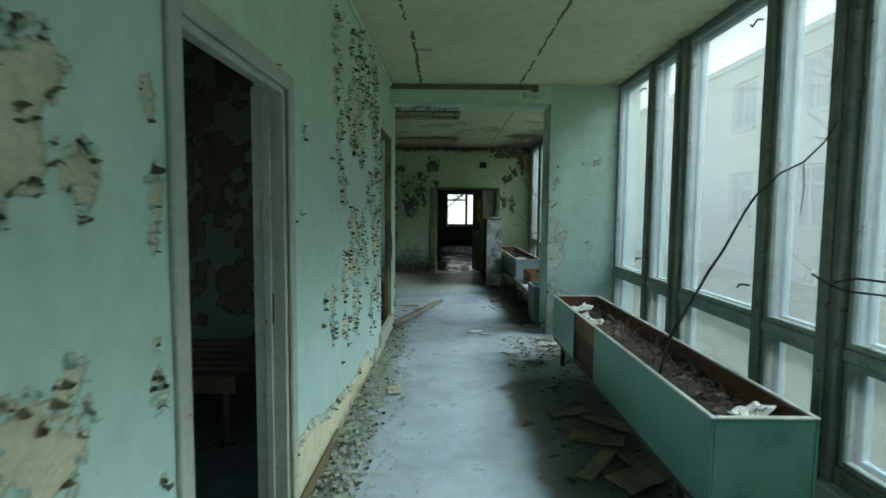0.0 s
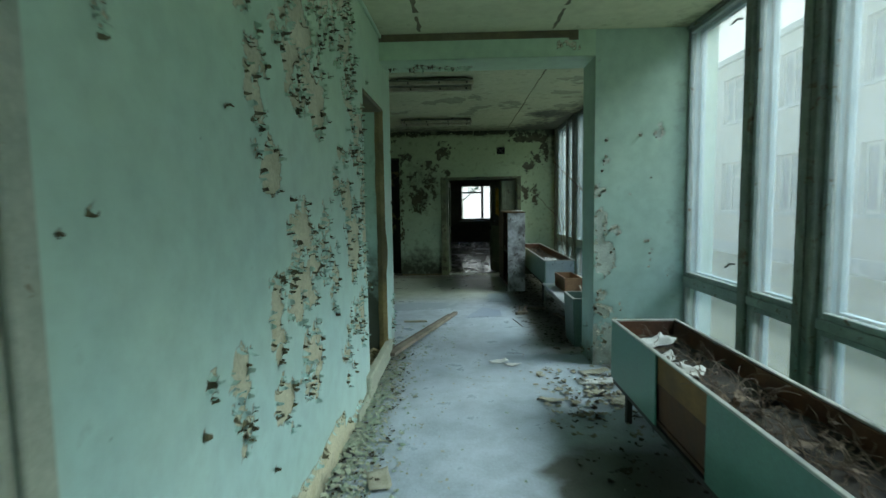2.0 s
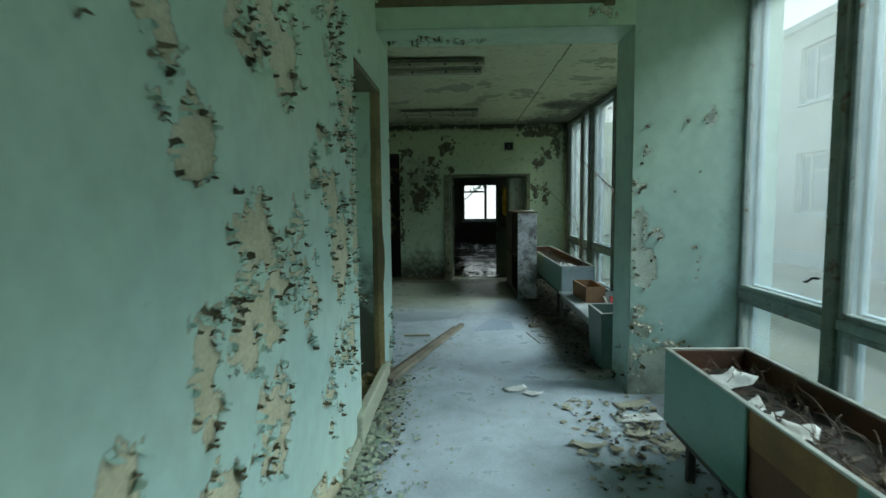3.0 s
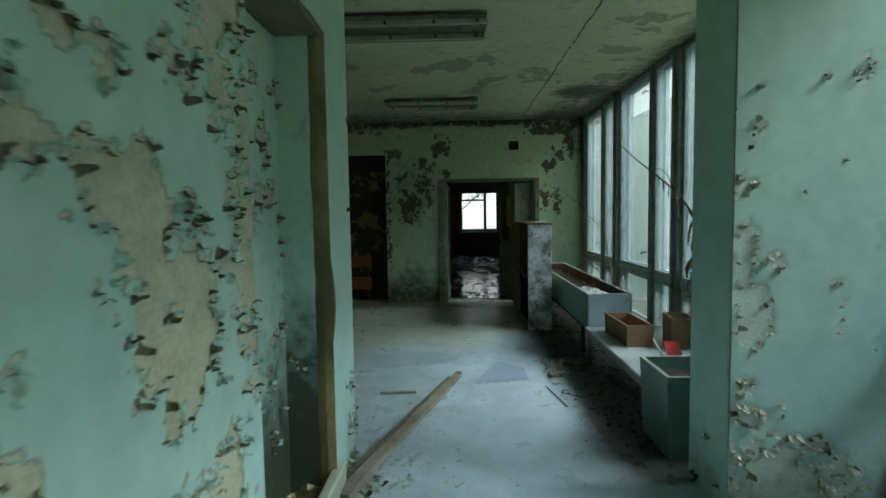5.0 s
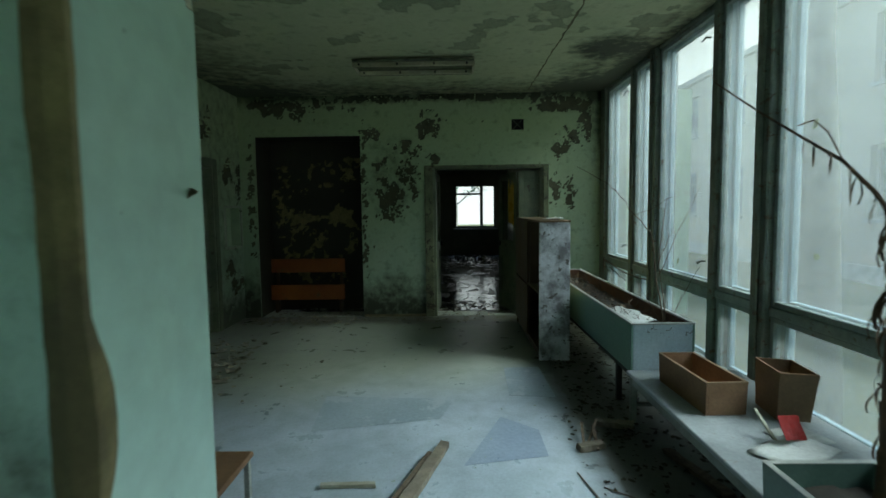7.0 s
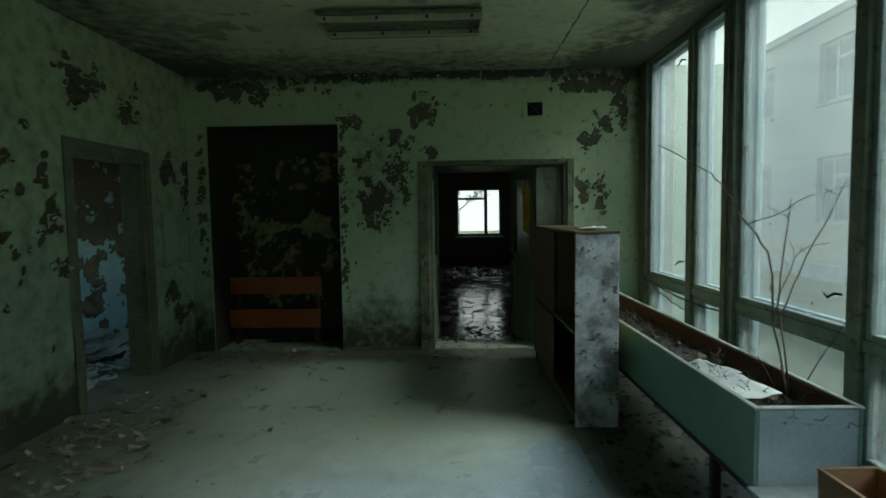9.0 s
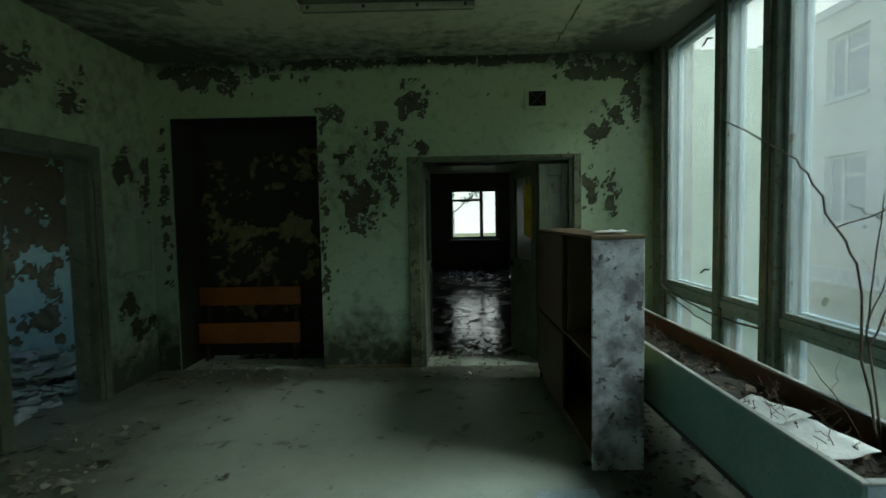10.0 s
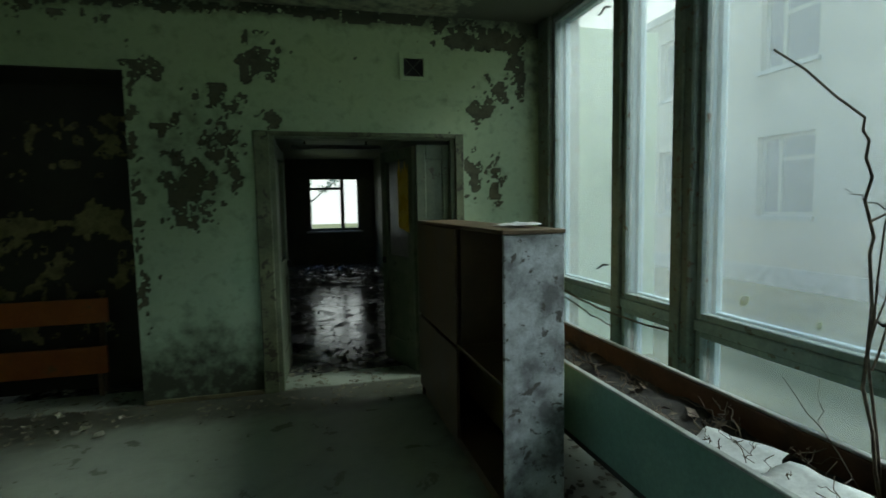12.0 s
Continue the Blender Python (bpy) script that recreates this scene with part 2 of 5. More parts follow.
def floor_material():
    m, n, l, p, pos = start("worn_blue_grey_screed")
    big, mid, fine = noise_node(n, l, pos, 0.7, 5), noise_node(n, l, pos, 4, 9, 0.62, 0.3), noise_node(n, l, pos, 55, 6)
    c = ramp(n, l, big, [(0.38, (0.40, 0.48, 0.55)), (0.62, (0.50, 0.58, 0.66))])
    c = mix(n, l, 0.5, c, ramp(n, l, mid, [(0.3, grey(0.5)), (0.6, grey(1))]), "MULTIPLY")
    c = mix(n, l, 0.3, c, ramp(n, l, fine, [(0.3, grey(0.4)), (0.65, grey(1))]), "MULTIPLY")
    # olive light of the north end, mixed into the floor's own colour
    olive_cast = n.new("ShaderNodeAttribute")
    olive_cast.attribute_name = "olive_cast"
    c = mix(n, l, olive_cast.outputs["Fac"], c, mix(n, l, mid, (0.26, 0.28, 0.18), (0.44, 0.47, 0.33)))
    # dirt trodden to the edges of the walkway, and the trough's shade painted with it
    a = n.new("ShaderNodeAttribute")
    a.attribute_name = "dirt_and_shade"
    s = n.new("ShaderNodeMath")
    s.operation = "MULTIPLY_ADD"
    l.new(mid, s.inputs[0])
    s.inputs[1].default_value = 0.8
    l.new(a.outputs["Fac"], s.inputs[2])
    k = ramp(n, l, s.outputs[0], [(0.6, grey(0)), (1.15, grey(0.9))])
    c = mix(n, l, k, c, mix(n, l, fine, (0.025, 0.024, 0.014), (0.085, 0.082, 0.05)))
    l.new(c, p.inputs["Base Color"])
    l.new(ramp(n, l, mid, [(0.3, grey(0.46)), (0.65, grey(0.26))]), p.inputs["Roughness"])
    bump(n, l, p, mix(n, l, 0.4, mid, fine), 0.2, 0.004)
    return m


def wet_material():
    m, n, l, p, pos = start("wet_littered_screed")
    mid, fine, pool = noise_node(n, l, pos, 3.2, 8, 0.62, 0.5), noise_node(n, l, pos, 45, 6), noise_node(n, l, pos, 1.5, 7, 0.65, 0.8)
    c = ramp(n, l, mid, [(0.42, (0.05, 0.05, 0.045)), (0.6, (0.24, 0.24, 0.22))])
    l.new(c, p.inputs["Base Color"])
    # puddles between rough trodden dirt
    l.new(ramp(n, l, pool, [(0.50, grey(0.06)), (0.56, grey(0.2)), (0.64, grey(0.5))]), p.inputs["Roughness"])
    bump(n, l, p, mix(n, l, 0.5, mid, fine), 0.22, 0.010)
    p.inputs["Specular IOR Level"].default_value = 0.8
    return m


def pane_material(name, dust, tint):
    """Window glass with a film of dust: mostly clear, a little of the light scattered."""
    m, n, l, p, pos = start(name)
    out = n["Material Output"]
    clear, soft, gloss = n.new("ShaderNodeBsdfTransparent"), n.new("ShaderNodeBsdfTranslucent"), n.new("ShaderNodeBsdfGlossy")
    clear.inputs[0].default_value = (0.955, 0.97, 0.96, 1)
    soft.inputs[0].default_value = (*tint, 1)
    gloss.inputs["Roughness"].default_value = 0.06
    big, mid = noise_node(n, l, pos, 1.6, 4), noise_node(n, l, pos, 14, 8)
    k = ramp(n, l, mix(n, l, 0.35, big, mid), [(0.25, grey(dust * 0.7)), (0.75, grey(dust * 1.3))])
    a, b = n.new("ShaderNodeMixShader"), n.new("ShaderNodeMixShader")
    l.new(k, a.inputs[0])
    l.new(clear.outputs[0], a.inputs[1])
    l.new(soft.outputs[0], a.inputs[2])
    f = n.new("ShaderNodeLayerWeight")
    f.inputs[0].default_value = 0.5
    l.new(ramp(n, l, f.outputs["Facing"], [(0.0, grey(0.02)), (0.6, grey(0.05)), (0.85, grey(0.16)), (1.0, grey(0.55))]), b.inputs[0])
    l.new(a.outputs[0], b.inputs[1])
    l.new(gloss.outputs[0], b.inputs[2])
    l.new(b.outputs[0], out.inputs[0])
    n.remove(p)
    return m


M_FLOOR, M_WET = floor_material(), wet_material()
M_PANE = pane_material("dusty_window_glass", 0.085, (0.88, 0.91, 0.87))
M_PANE2 = pane_material("clear_window_glass", 0.06, (0.9, 0.9, 0.9))


# ---- mesh helpers ----
def block(bm, x0, x1, y0, y1, z0, z1, bevel=0.0, m=None):
    """A box with bevelled edges, added to bm."""
    made = bmesh.ops.create_cube(bm, size=1)["verts"]
    bmesh.ops.transform(bm, matrix=Matrix.Translation(((x0 + x1) / 2, (y0 + y1) / 2, (z0 + z1) / 2)) @ Matrix.Diagonal((x1 - x0, y1 - y0, z1 - z0, 1)), verts=made)
    if bevel:
        edges = list({e for v in made for e in v.link_edges})
        made = list({v for f in bmesh.ops.bevel(bm, geom=edges, offset=bevel, segments=1, affect="EDGES")["faces"] for v in f.verts} | {v for v in made if v.is_valid})
    if m is not None:
        bmesh.ops.transform(bm, matrix=m, verts=made)
    return made


def boxes(*rows, bevel=0.0, m=None):
    bm = bmesh.new()
    for r in rows:
        block(bm, *r, bevel=bevel, m=m)
    return bm


def tube(bm, points, r0, r1, sides=5):
    """A tapering stem along the points."""
    rings, pts = [], [Vector(q) for q in points]
    for i, q in enumerate(pts):
        way = (pts[min(i + 1, len(pts) - 1)] - pts[max(i - 1, 0)]).normalized()
        side = way.cross(Vector((0.31, 0.22, 0.92))).normalized()
        up, r = side.cross(way), r0 + (r1 - r0) * i / (len(pts) - 1)
        rings.append([bm.verts.new(q + r * (math.cos(a) * side + math.sin(a) * up)) for a in (math.tau * k / sides for k in range(sides))])
    for a, b in zip(rings, rings[1:]):
        for k in range(sides):
            bm.faces.new((a[k], a[(k + 1) % sides], b[(k + 1) % sides], b[k]))
    bm.faces.new(rings[0][::-1]), bm.faces.new(rings[-1])


def thicken(bm, way):
    """Gives loose sheets a back, shifted by way."""
    made = bmesh.ops.extrude_face_region(bm, geom=list(bm.faces))["geom"]
    bmesh.ops.translate(bm, vec=way, verts=[g for g in made if isinstance(g, bmesh.types.BMVert)])


def sag(a, b, drop, count=12, wob=0.0):
    a, b = Vector(a), Vector(b)
    return [a.lerp(b, i / count) + Vector((random.uniform(-wob, wob), random.uniform(-wob, wob), -drop * 4 * (i / count) * (1 - i / count))) for i in range(count + 1)]


def mesh_object(name, bm, material, smooth=False):
    me = bpy.data.meshes.new(name)
    bmesh.ops.recalc_face_normals(bm, faces=bm.faces)
    bm.to_mesh(me)
    bm.free()
    me.materials.append(material)
    if smooth:
        me.shade_smooth()
    return new(name, me)


def part(name, bm, material, parent, label="", smooth=False):
    ob = mesh_object(name, bm, material, smooth)
    ob.parent = parent
    return tagged(ob, label)


def thing(name, label, category, m=None, group="", kind=""):
    ob = tagged(new(name), label, category, group, kind)
    ob.empty_display_size = 0.1
    ob.matrix_world = m or Matrix()
    return ob


def single(name, bm, material, label, category, kind="", group="", m=None, smooth=False):
    ob = tagged(mesh_object(name, bm, material, smooth), label, category, group, kind)
    if m is not None:
        ob.matrix_world = m
    return ob


def ease(a, b, x):
    x = min(1.0, max(0.0, (x - a) / (b - a)))
    return x * x * (3 - 2 * x)


def torn(u, v, seed, scale=5.0):
    """Ragged noise in -1..1 with small islands in it."""
    q = Vector((u * scale, v * scale, seed))
    return 0.65 * noise.noise(q) + 0.45 * noise.noise(q * 2.7 + Vector((3, 1, 7))) + 0.3 * noise.noise(q * 6.1 + Vector((9, 2, 4)))


def patches(spots, seed, base=-0.75, scale=5.0):
    """How bare a wall is at (u, v): spots are (u, v, half width, half height, strength)."""
    def bare(u, v):
        d = base
        for su, sv, ru, rv, k in spots:
            q = ((u - su) / ru) ** 2 + ((v - sv) / rv) ** 2
            if q < 2.2:
                d = max(d, base + k * (1 - q / 2.2))
        if d <= base and base < -1:
            return 0.0
        return ease(-0.05, 0.12, d + torn(u, v, seed, scale))
    return bare


def lines(a, b, step, cuts):
    """Grid lines from a to b with every cut on one of them."""
    marks = sorted({a, b, *[c for c in cuts if a < c < b]})
    out = []
    for p, q in zip(marks, marks[1:]):
        k = max(1, round((q - p) / step))
        out += [p + (q - p) * i / k for i in range(k)]
    return out + [b]


def skin(name, place, u0, u1, v0, v1, holes, bare, stain, material, parent, out, step=0.02, flakes=0, flake_size=0.05, flake_seed=1, flake_material=None, dark=45, second=None):
    """The painted face of a wall: paint 4 mm thick, torn open where bare() says so, with curled flakes along the tears.
    place(u, v) gives the wall's point; out is its outward normal; holes are (u0, u1, v0, v1)."""
    us = lines(u0, u1, step, [c for h in holes for c in h[:2]])
    vs = lines(v0, v1, step, [c for h in holes for c in h[2:]])
    out, verts, b_all, s_all = Vector(out), [], [], []
    for u in us:
        for v in vs:
            b = bare(u, v)
            verts.append(Vector(place(u, v)) + out * (0.0045 * (1 - b) + 0.0012))
            b_all.append(b), s_all.append(stain(u, v))
    k, faces = len(vs), []
    for i in range(len(us) - 1):
        um = (us[i] + us[i + 1]) / 2
        for j in range(k - 1):
            vm = (vs[j] + vs[j + 1]) / 2
            if not any(h[0] < um < h[1] and h[2] < vm < h[3] for h in holes):
                faces.append((i * k + j, (i + 1) * k + j, (i + 1) * k + j + 1, i * k + j + 1))
    me = bpy.data.meshes.new(name)
    me.from_pydata(verts, [], faces)
    for key, values in (("bare", b_all), ("stain", s_all)):
        me.attributes.new(key, "FLOAT", "POINT").data.foreach_set("value", values)
    me.materials.append(material)
    me.shade_smooth()
    ob = new(name, me)
    ob.parent = parent
    if flakes:
        rnd, edge = random.Random(flake_seed), []
        for f in faces:
            if 0.15 < sum(b_all[q] for q in f) / 4 < 0.85:
                edge.append(f)
        rnd.shuffle(edge)
        fv, ff = [], []
        for f in edge[:flakes]:
            i, j = divmod(f[0], k)
            gu = b_all[f[1]] + b_all[f[2]] - b_all[f[0]] - b_all[f[3]]
            gv = b_all[f[2]] + b_all[f[3]] - b_all[f[0]] - b_all[f[1]]
            a = math.atan2(gv, gu) + rnd.uniform(-0.6, 0.6)
            pu = (Vector(place(u0 + 1, v0)) - Vector(place(u0, v0))).normalized()
            pv = (Vector(place(u0, v0 + 1)) - Vector(place(u0, v0))).normalized()
            way = math.cos(a) * pu + math.sin(a) * pv
            side = -math.sin(a) * pu + math.cos(a) * pv
            q = Vector(place(us[i], vs[j])) + out * 0.003
            size = flake_size * rnd.uniform(0.35, 1.2)
            wide, bend, turn = size * rnd.uniform(0.3, 0.9), rnd.uniform(0.5, 1.1), rnd.uniform(0.15, 0.5)
            at = len(fv)
            for s in range(4):
                w = wide * (1 - 0.22 * s) * rnd.uniform(0.8, 1.1)
                fv += [q - side * w / 2, q + side * w / 2 + way * rnd.uniform(-0.15, 0.15) * size]
                q = q + (way * math.cos(turn) + out * math.sin(turn)) * size / 3
                turn += bend
            ff += [(at + 2 * s, at + 2 * s + 1, at + 2 * s + 3, at + 2 * s + 2) for s in range(3)]
        fm = bpy.data.meshes.new("curled_flakes")
        fm.from_pydata(fv, [], ff)
        fm.materials.append(flake_material or material)
        fm.materials.append(second or M_FLAKEDARK)
        fm.polygons.foreach_set("material_index", [1 if (k // 3 * 7919) % 100 < dark else 0 for k in range(len(ff))])
        fo = tagged(new("curled_flakes", fm), "curled flakes of peeling paint", kind="stuff")
        fo.parent = ob
    return ob


def litter(name, spots, material, label, seed, parent=None):
    """Scattered small bent chips on the floor, one mesh: spots are (x0, x1, y0, y1, z, count, size)."""
    rnd, fv, ff = random.Random(seed), [], []
    for x0, x1, y0, y1, z, count, size in spots:
        for _ in range(count):
            x, y, a, s = rnd.uniform(x0, x1), rnd.uniform(y0, y1), rnd.uniform(0, math.tau), size * rnd.uniform(0.3, 1.0) ** 1.5 + 0.006
            w, lift, c0, s0, at = s * rnd.uniform(0.35, 0.9), s * rnd.uniform(0.0, 0.35), math.cos(a), math.sin(a), len(fv)
            h = z + 0.004 + rnd.uniform(0, 0.006)
            for p, q, t in ((-s, -w, lift), (-s * 0.8, w, lift * rnd.random()), (0, -w * 1.1, 0), (0.1 * s, w, 0), (s, -w * 0.7, lift * rnd.uniform(0, 1.6)), (s * 0.8, w * 0.6, lift)):
                q *= 0.5
                p *= 0.5
                fv.append((x + p * c0 - q * s0, y + p * s0 + q * c0, h + t))
            ff += [(at, at + 2, at + 3, at + 1), (at + 2, at + 4, at + 5, at + 3)]
    me = bpy.data.meshes.new(name)
    me.from_pydata(fv, [], ff)
    me.materials.append(material)
    return tagged(new(name, me), label, "debris", kind="stuff")


def none(u, v):
    return 0.0


# ---- the large structure ----
LW, WIN, END = -0.70, 2.05, 12.33      # corridor's west face, window line, north wall's face


def dirt_and_shade_at(x, y):
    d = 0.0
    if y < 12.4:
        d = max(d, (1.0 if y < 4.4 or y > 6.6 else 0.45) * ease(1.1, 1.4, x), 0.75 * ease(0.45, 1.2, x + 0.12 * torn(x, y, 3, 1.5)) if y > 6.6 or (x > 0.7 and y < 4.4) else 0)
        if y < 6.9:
            # the strip left of the first trough also paints the trough's shade
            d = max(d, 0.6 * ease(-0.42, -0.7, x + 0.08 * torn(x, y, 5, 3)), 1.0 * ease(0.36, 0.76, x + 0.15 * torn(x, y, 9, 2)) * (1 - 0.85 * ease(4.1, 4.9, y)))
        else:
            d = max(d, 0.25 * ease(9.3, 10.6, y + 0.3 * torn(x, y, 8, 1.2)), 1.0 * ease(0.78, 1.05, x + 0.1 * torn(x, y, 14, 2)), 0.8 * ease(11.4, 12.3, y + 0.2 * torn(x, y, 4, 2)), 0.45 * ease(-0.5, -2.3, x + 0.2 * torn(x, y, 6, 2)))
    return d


def floor_sheet():
    us, vs = lines(-7.2, 2.3, 0.1, []), lines(-3.6, 12.7, 0.1, [])
    me = bpy.data.meshes.new("floor")
    k = len(vs)
    me.from_pydata([(x, y, 0.001 * torn(x, y, 12, 0.8)) for x in us for y in vs], [],
                   [(i * k + j, (i + 1) * k + j, (i + 1) * k + j + 1, i * k + j + 1) for i in range(len(us) - 1) for j in range(k - 1)])
    me.attributes.new("dirt_and_shade", "FLOAT", "POINT").data.foreach_set("value", [dirt_and_shade_at(x, y) for x in us for y in vs])
    me.attributes.new("olive_cast", "FLOAT", "POINT").data.foreach_set("value", [0.8 * ease(8.9, 10.4, y - 0.25 * x + 0.3 * torn(x, y, 19, 1.3)) for x in us for y in vs])
    me.materials.append(M_FLOOR)
    me.shade_smooth()
    tagged(new("floor", me), "worn blue-grey screed floor with dirt and painted shade along the edges", "floor", kind="structure")
    single("floor_slab", boxes((-7.2, 2.3, -3.6, 21.8, -0.3, -0.02)), M_STONE, "concrete floor slab", "floor", "structure")
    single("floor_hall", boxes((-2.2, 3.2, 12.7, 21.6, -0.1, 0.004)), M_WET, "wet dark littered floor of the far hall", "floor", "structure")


floor_sheet()

# ceiling
ceiling = tagged(new("ceiling"), "stained and mouldy whitewashed ceiling", "ceiling", kind="structure")
ceil_bare = patches([(-0.5, 9.6, 0.9, 0.7, 0.55), (0.3, 10.3, 0.9, 0.6, 0.5), (0.6, 8.9, 0.5, 0.6, 0.5), (1.5, 10.5, 0.5, 1.0, 0.6), (0.75, 5.7, 0.2, 0.15, 0.7),
                     (-0.3, 11.9, 1.6, 0.3, 0.6), (-1.5, 11.0, 0.9, 0.8, 0.5), (-0.2, 4.9, 0.1, 0.1, 0.5), (1.55, 9.6, 0.45, 1.6, 0.75), (0.2, 9.3, 1.1, 0.9, 0.62), (-1.9, 9.0, 0.9, 1.5, 0.6)], 21, -0.75, 1.7)


# mould stain in the room, and darker bands along walls, windows and beam
def ceil_stain_and_edges(u, v):
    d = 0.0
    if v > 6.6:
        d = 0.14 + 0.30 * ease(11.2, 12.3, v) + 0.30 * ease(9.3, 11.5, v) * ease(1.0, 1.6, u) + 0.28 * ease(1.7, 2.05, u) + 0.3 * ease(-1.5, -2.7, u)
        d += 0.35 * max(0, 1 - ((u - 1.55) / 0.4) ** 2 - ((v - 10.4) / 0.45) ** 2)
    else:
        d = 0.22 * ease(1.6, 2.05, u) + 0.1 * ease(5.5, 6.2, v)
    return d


skin("ceiling_face", lambda u, v: (u, v, CEIL), -2.9, 2.1, -0.5, 12.36, [(-2.9, -0.9, -0.5, 6.6)], ceil_bare, ceil_stain_and_edges, M_CEIL, ceiling, (0, 0, -1), 0.04)
part("slab", boxes((-7.2, 2.3, -3.6, 12.6, CEIL + 0.004, CEIL + 0.2)), M_CEIL, ceiling)
part("hall_slab", boxes((-2.2, 3.2, 12.6, 21.6, 2.62, 2.8)), M_HALL, ceiling, "grimy olive-grey ceiling of the far hall")


def joint(name, x, y0, y1, seed, wide):
    """A broken seam in the ceiling: ragged strip hanging a little below it."""
    rnd, bm, last, y = random.Random(seed), bmesh.new(), None, y0
    while y < y1:
        w = wide * rnd.uniform(0.35, 1.0)
        a = x + rnd.uniform(-0.008, 0.008)
        pair = (bm.verts.new((a - w / 2, y, CEIL - 0.006)), bm.verts.new((a + w / 2, y, CEIL - 0.007)))
        if last and rnd.random() < 0.93:
            bm.faces.new((last[0], last[1], pair[1], pair[0]))
        last, y = pair, y + rnd.uniform(0.03, 0.09)
    thicken(bm, (0, 0, 0.003))
    return part(name, bm, M_BROWN, ceiling, "rotten brown seam between ceiling slabs")


joint("seam", -0.27, 4.4, 6.15, 1, 0.05)
joint("seam", -0.31, 2.2, 4.2, 2, 0.03)
joint("seam", 0.88, 2.2, 6.15, 3, 0.035)
joint("seam", 1.04, 7.3, 12.2, 4, 0.025)

# west wall of the corridor with a doorway and a blind niche
wall_west = tagged(new("wall_west"), "mint green corridor wall with paint peeling off ochre plaster", "wall", kind="structure")
D0, D1, DT = 1.42, 2.35, 2.03
N0, N1, NT, ND = 5.40, 6.28, 2.35, 0.23
SKEW = Matrix.Translation((LW, 2.8, 0)) @ pose(0, 0, 0, 0, 0, -1.03) @ Matrix.Translation((-LW, -2.8, 0))
part("masonry", boxes((-0.84, LW, -3.6, D0, 0, CEIL), (LW - 0.05, LW, D0, D1, DT, CEIL), (-0.84, LW - 0.05, D0, D1, 2.4, CEIL), (-0.84, LW, D1, 4.3, 0, CEIL), (-1.05, LW, 4.3, N0, 0, CEIL), (-1.05, LW, N0, N1, NT, CEIL),
                      (-1.05, LW, N1, 6.745, 0, CEIL), (-1.05, LW - ND, N0, N1, 0, NT)), M_WALL, wall_west)
west_spots = [
    (0.86, 1.65, 0.14, 0.2, 1), (1.06, 1.56, 0.07, 0.08, 1.1), (0.98, 1.76, 0.12, 0.1, 0.9), (0.88, 1.05, 0.16, 0.16, 1.1), (1.3, 1.3, 0.035, 0.6, 0.75), (1.29, 1.78, 0.03, 0.1, 1),
    (3.36, 2.5, 0.115, 0.345, 0.99), (3.42, 1.9, 0.103, 0.207, 1.09), (3.56, 1.64, 0.103, 0.103, 1.25), (3.95, 2.2, 0.322, 0.253, 1.09), (4.2, 2, 0.161, 0.184, 1.09), (4.85, 2.6, 0.287, 0.287, 0.94), (4.3, 2.6, 0.575, 0.345, 0.69),
    (3.9, 1.36, 0.207, 0.138, 1.14), (4.3, 1.3, 0.161, 0.207, 0.94), (3.88, 1.1, 0.253, 0.161, 1.04), (3.55, 1.05, 0.092, 0.184, 0.99), (3.98, 0.72, 0.184, 0.184, 1.09), (4.75, 1.48, 0.103, 0.138, 0.99),
    (5.2, 1.95, 0.299, 0.253, 0.94), (5.36, 1.5, 0.161, 0.632, 0.99), (4.82, 1.5, 0.161, 0.161, 1.14), (4.97, 1.25, 0.184, 0.253, 1.25), (5.1, 0.7, 0.28, 0.25, 0.72), (4.8, 0.6, 0.22, 0.2, 0.68), (4.45, 1.1, 0.13, 0.2, 0.78), (4.98, 2.2, 0.22, 0.16, 0.95), (4.7, 1.75, 0.12, 0.1, 0.8), (4.55, 1.62, 0.1, 0.09, 1.0),
    (3.22, 0.85, 0.092, 0.207, 0.89), (3.02, 0.95, 0.05, 0.06, 0.7), (3.6, 0.68, 0.115, 0.138, 0.89), (2.62, 1.9, 0.03, 0.12, 0.6), (6.8, 0.35, 0.2, 0.3, 0.8), (6.72, 2, 0.05, 0.1, 0.6), (6.9, 1.2, 0.06, 0.3, 0.35),
]
_west = patches(west_spots, 2, -0.68, 8.0)


def west_bare(u, v):
    low = 0.24 + 0.10 * torn(u, v, 31, 2.0) - (0.1 if u > 4.6 else 0) + 0.10 * ease(3.4, 2.4, u)
    return max(_west(u, v), ease(low + 0.02, low - 0.02, v) if u > 2.3 else 0)


# darker towards floor and ceiling; mould low down beyond the niche
def west_dark_edges(u, v):
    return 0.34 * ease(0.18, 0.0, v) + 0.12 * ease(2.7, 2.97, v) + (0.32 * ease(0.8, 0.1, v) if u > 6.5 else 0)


skin("paint", lambda u, v: (LW, u, v), -1.0, 6.745, 0.0, CEIL, [(D0, D1, -1, DT), (N0, N1, -1, NT)], west_bare, west_dark_edges, M_WALL, wall_west, (1, 0, 0), 0.014, 2600, 0.042, 3, dark=38)
niche_bare = patches([(6.1, 1.8, 0.4, 0.4, 0.7), (6.0, 0.7, 0.4, 0.4, 0.6), (6.3, 1.1, 0.12, 0.3, 0.8)], 8, -0.75, 5)
# niche back and reveal grow darker towards the foot
skin("niche_paint", lambda u, v: (LW - ND, u, v), N0, N1, 0.0, NT, [], niche_bare, lambda u, v: 0.6 * ease(1.2, 0.1, v) + 0.14, M_WALL, wall_west, (1, 0, 0), 0.03, 150, 0.05, 5)
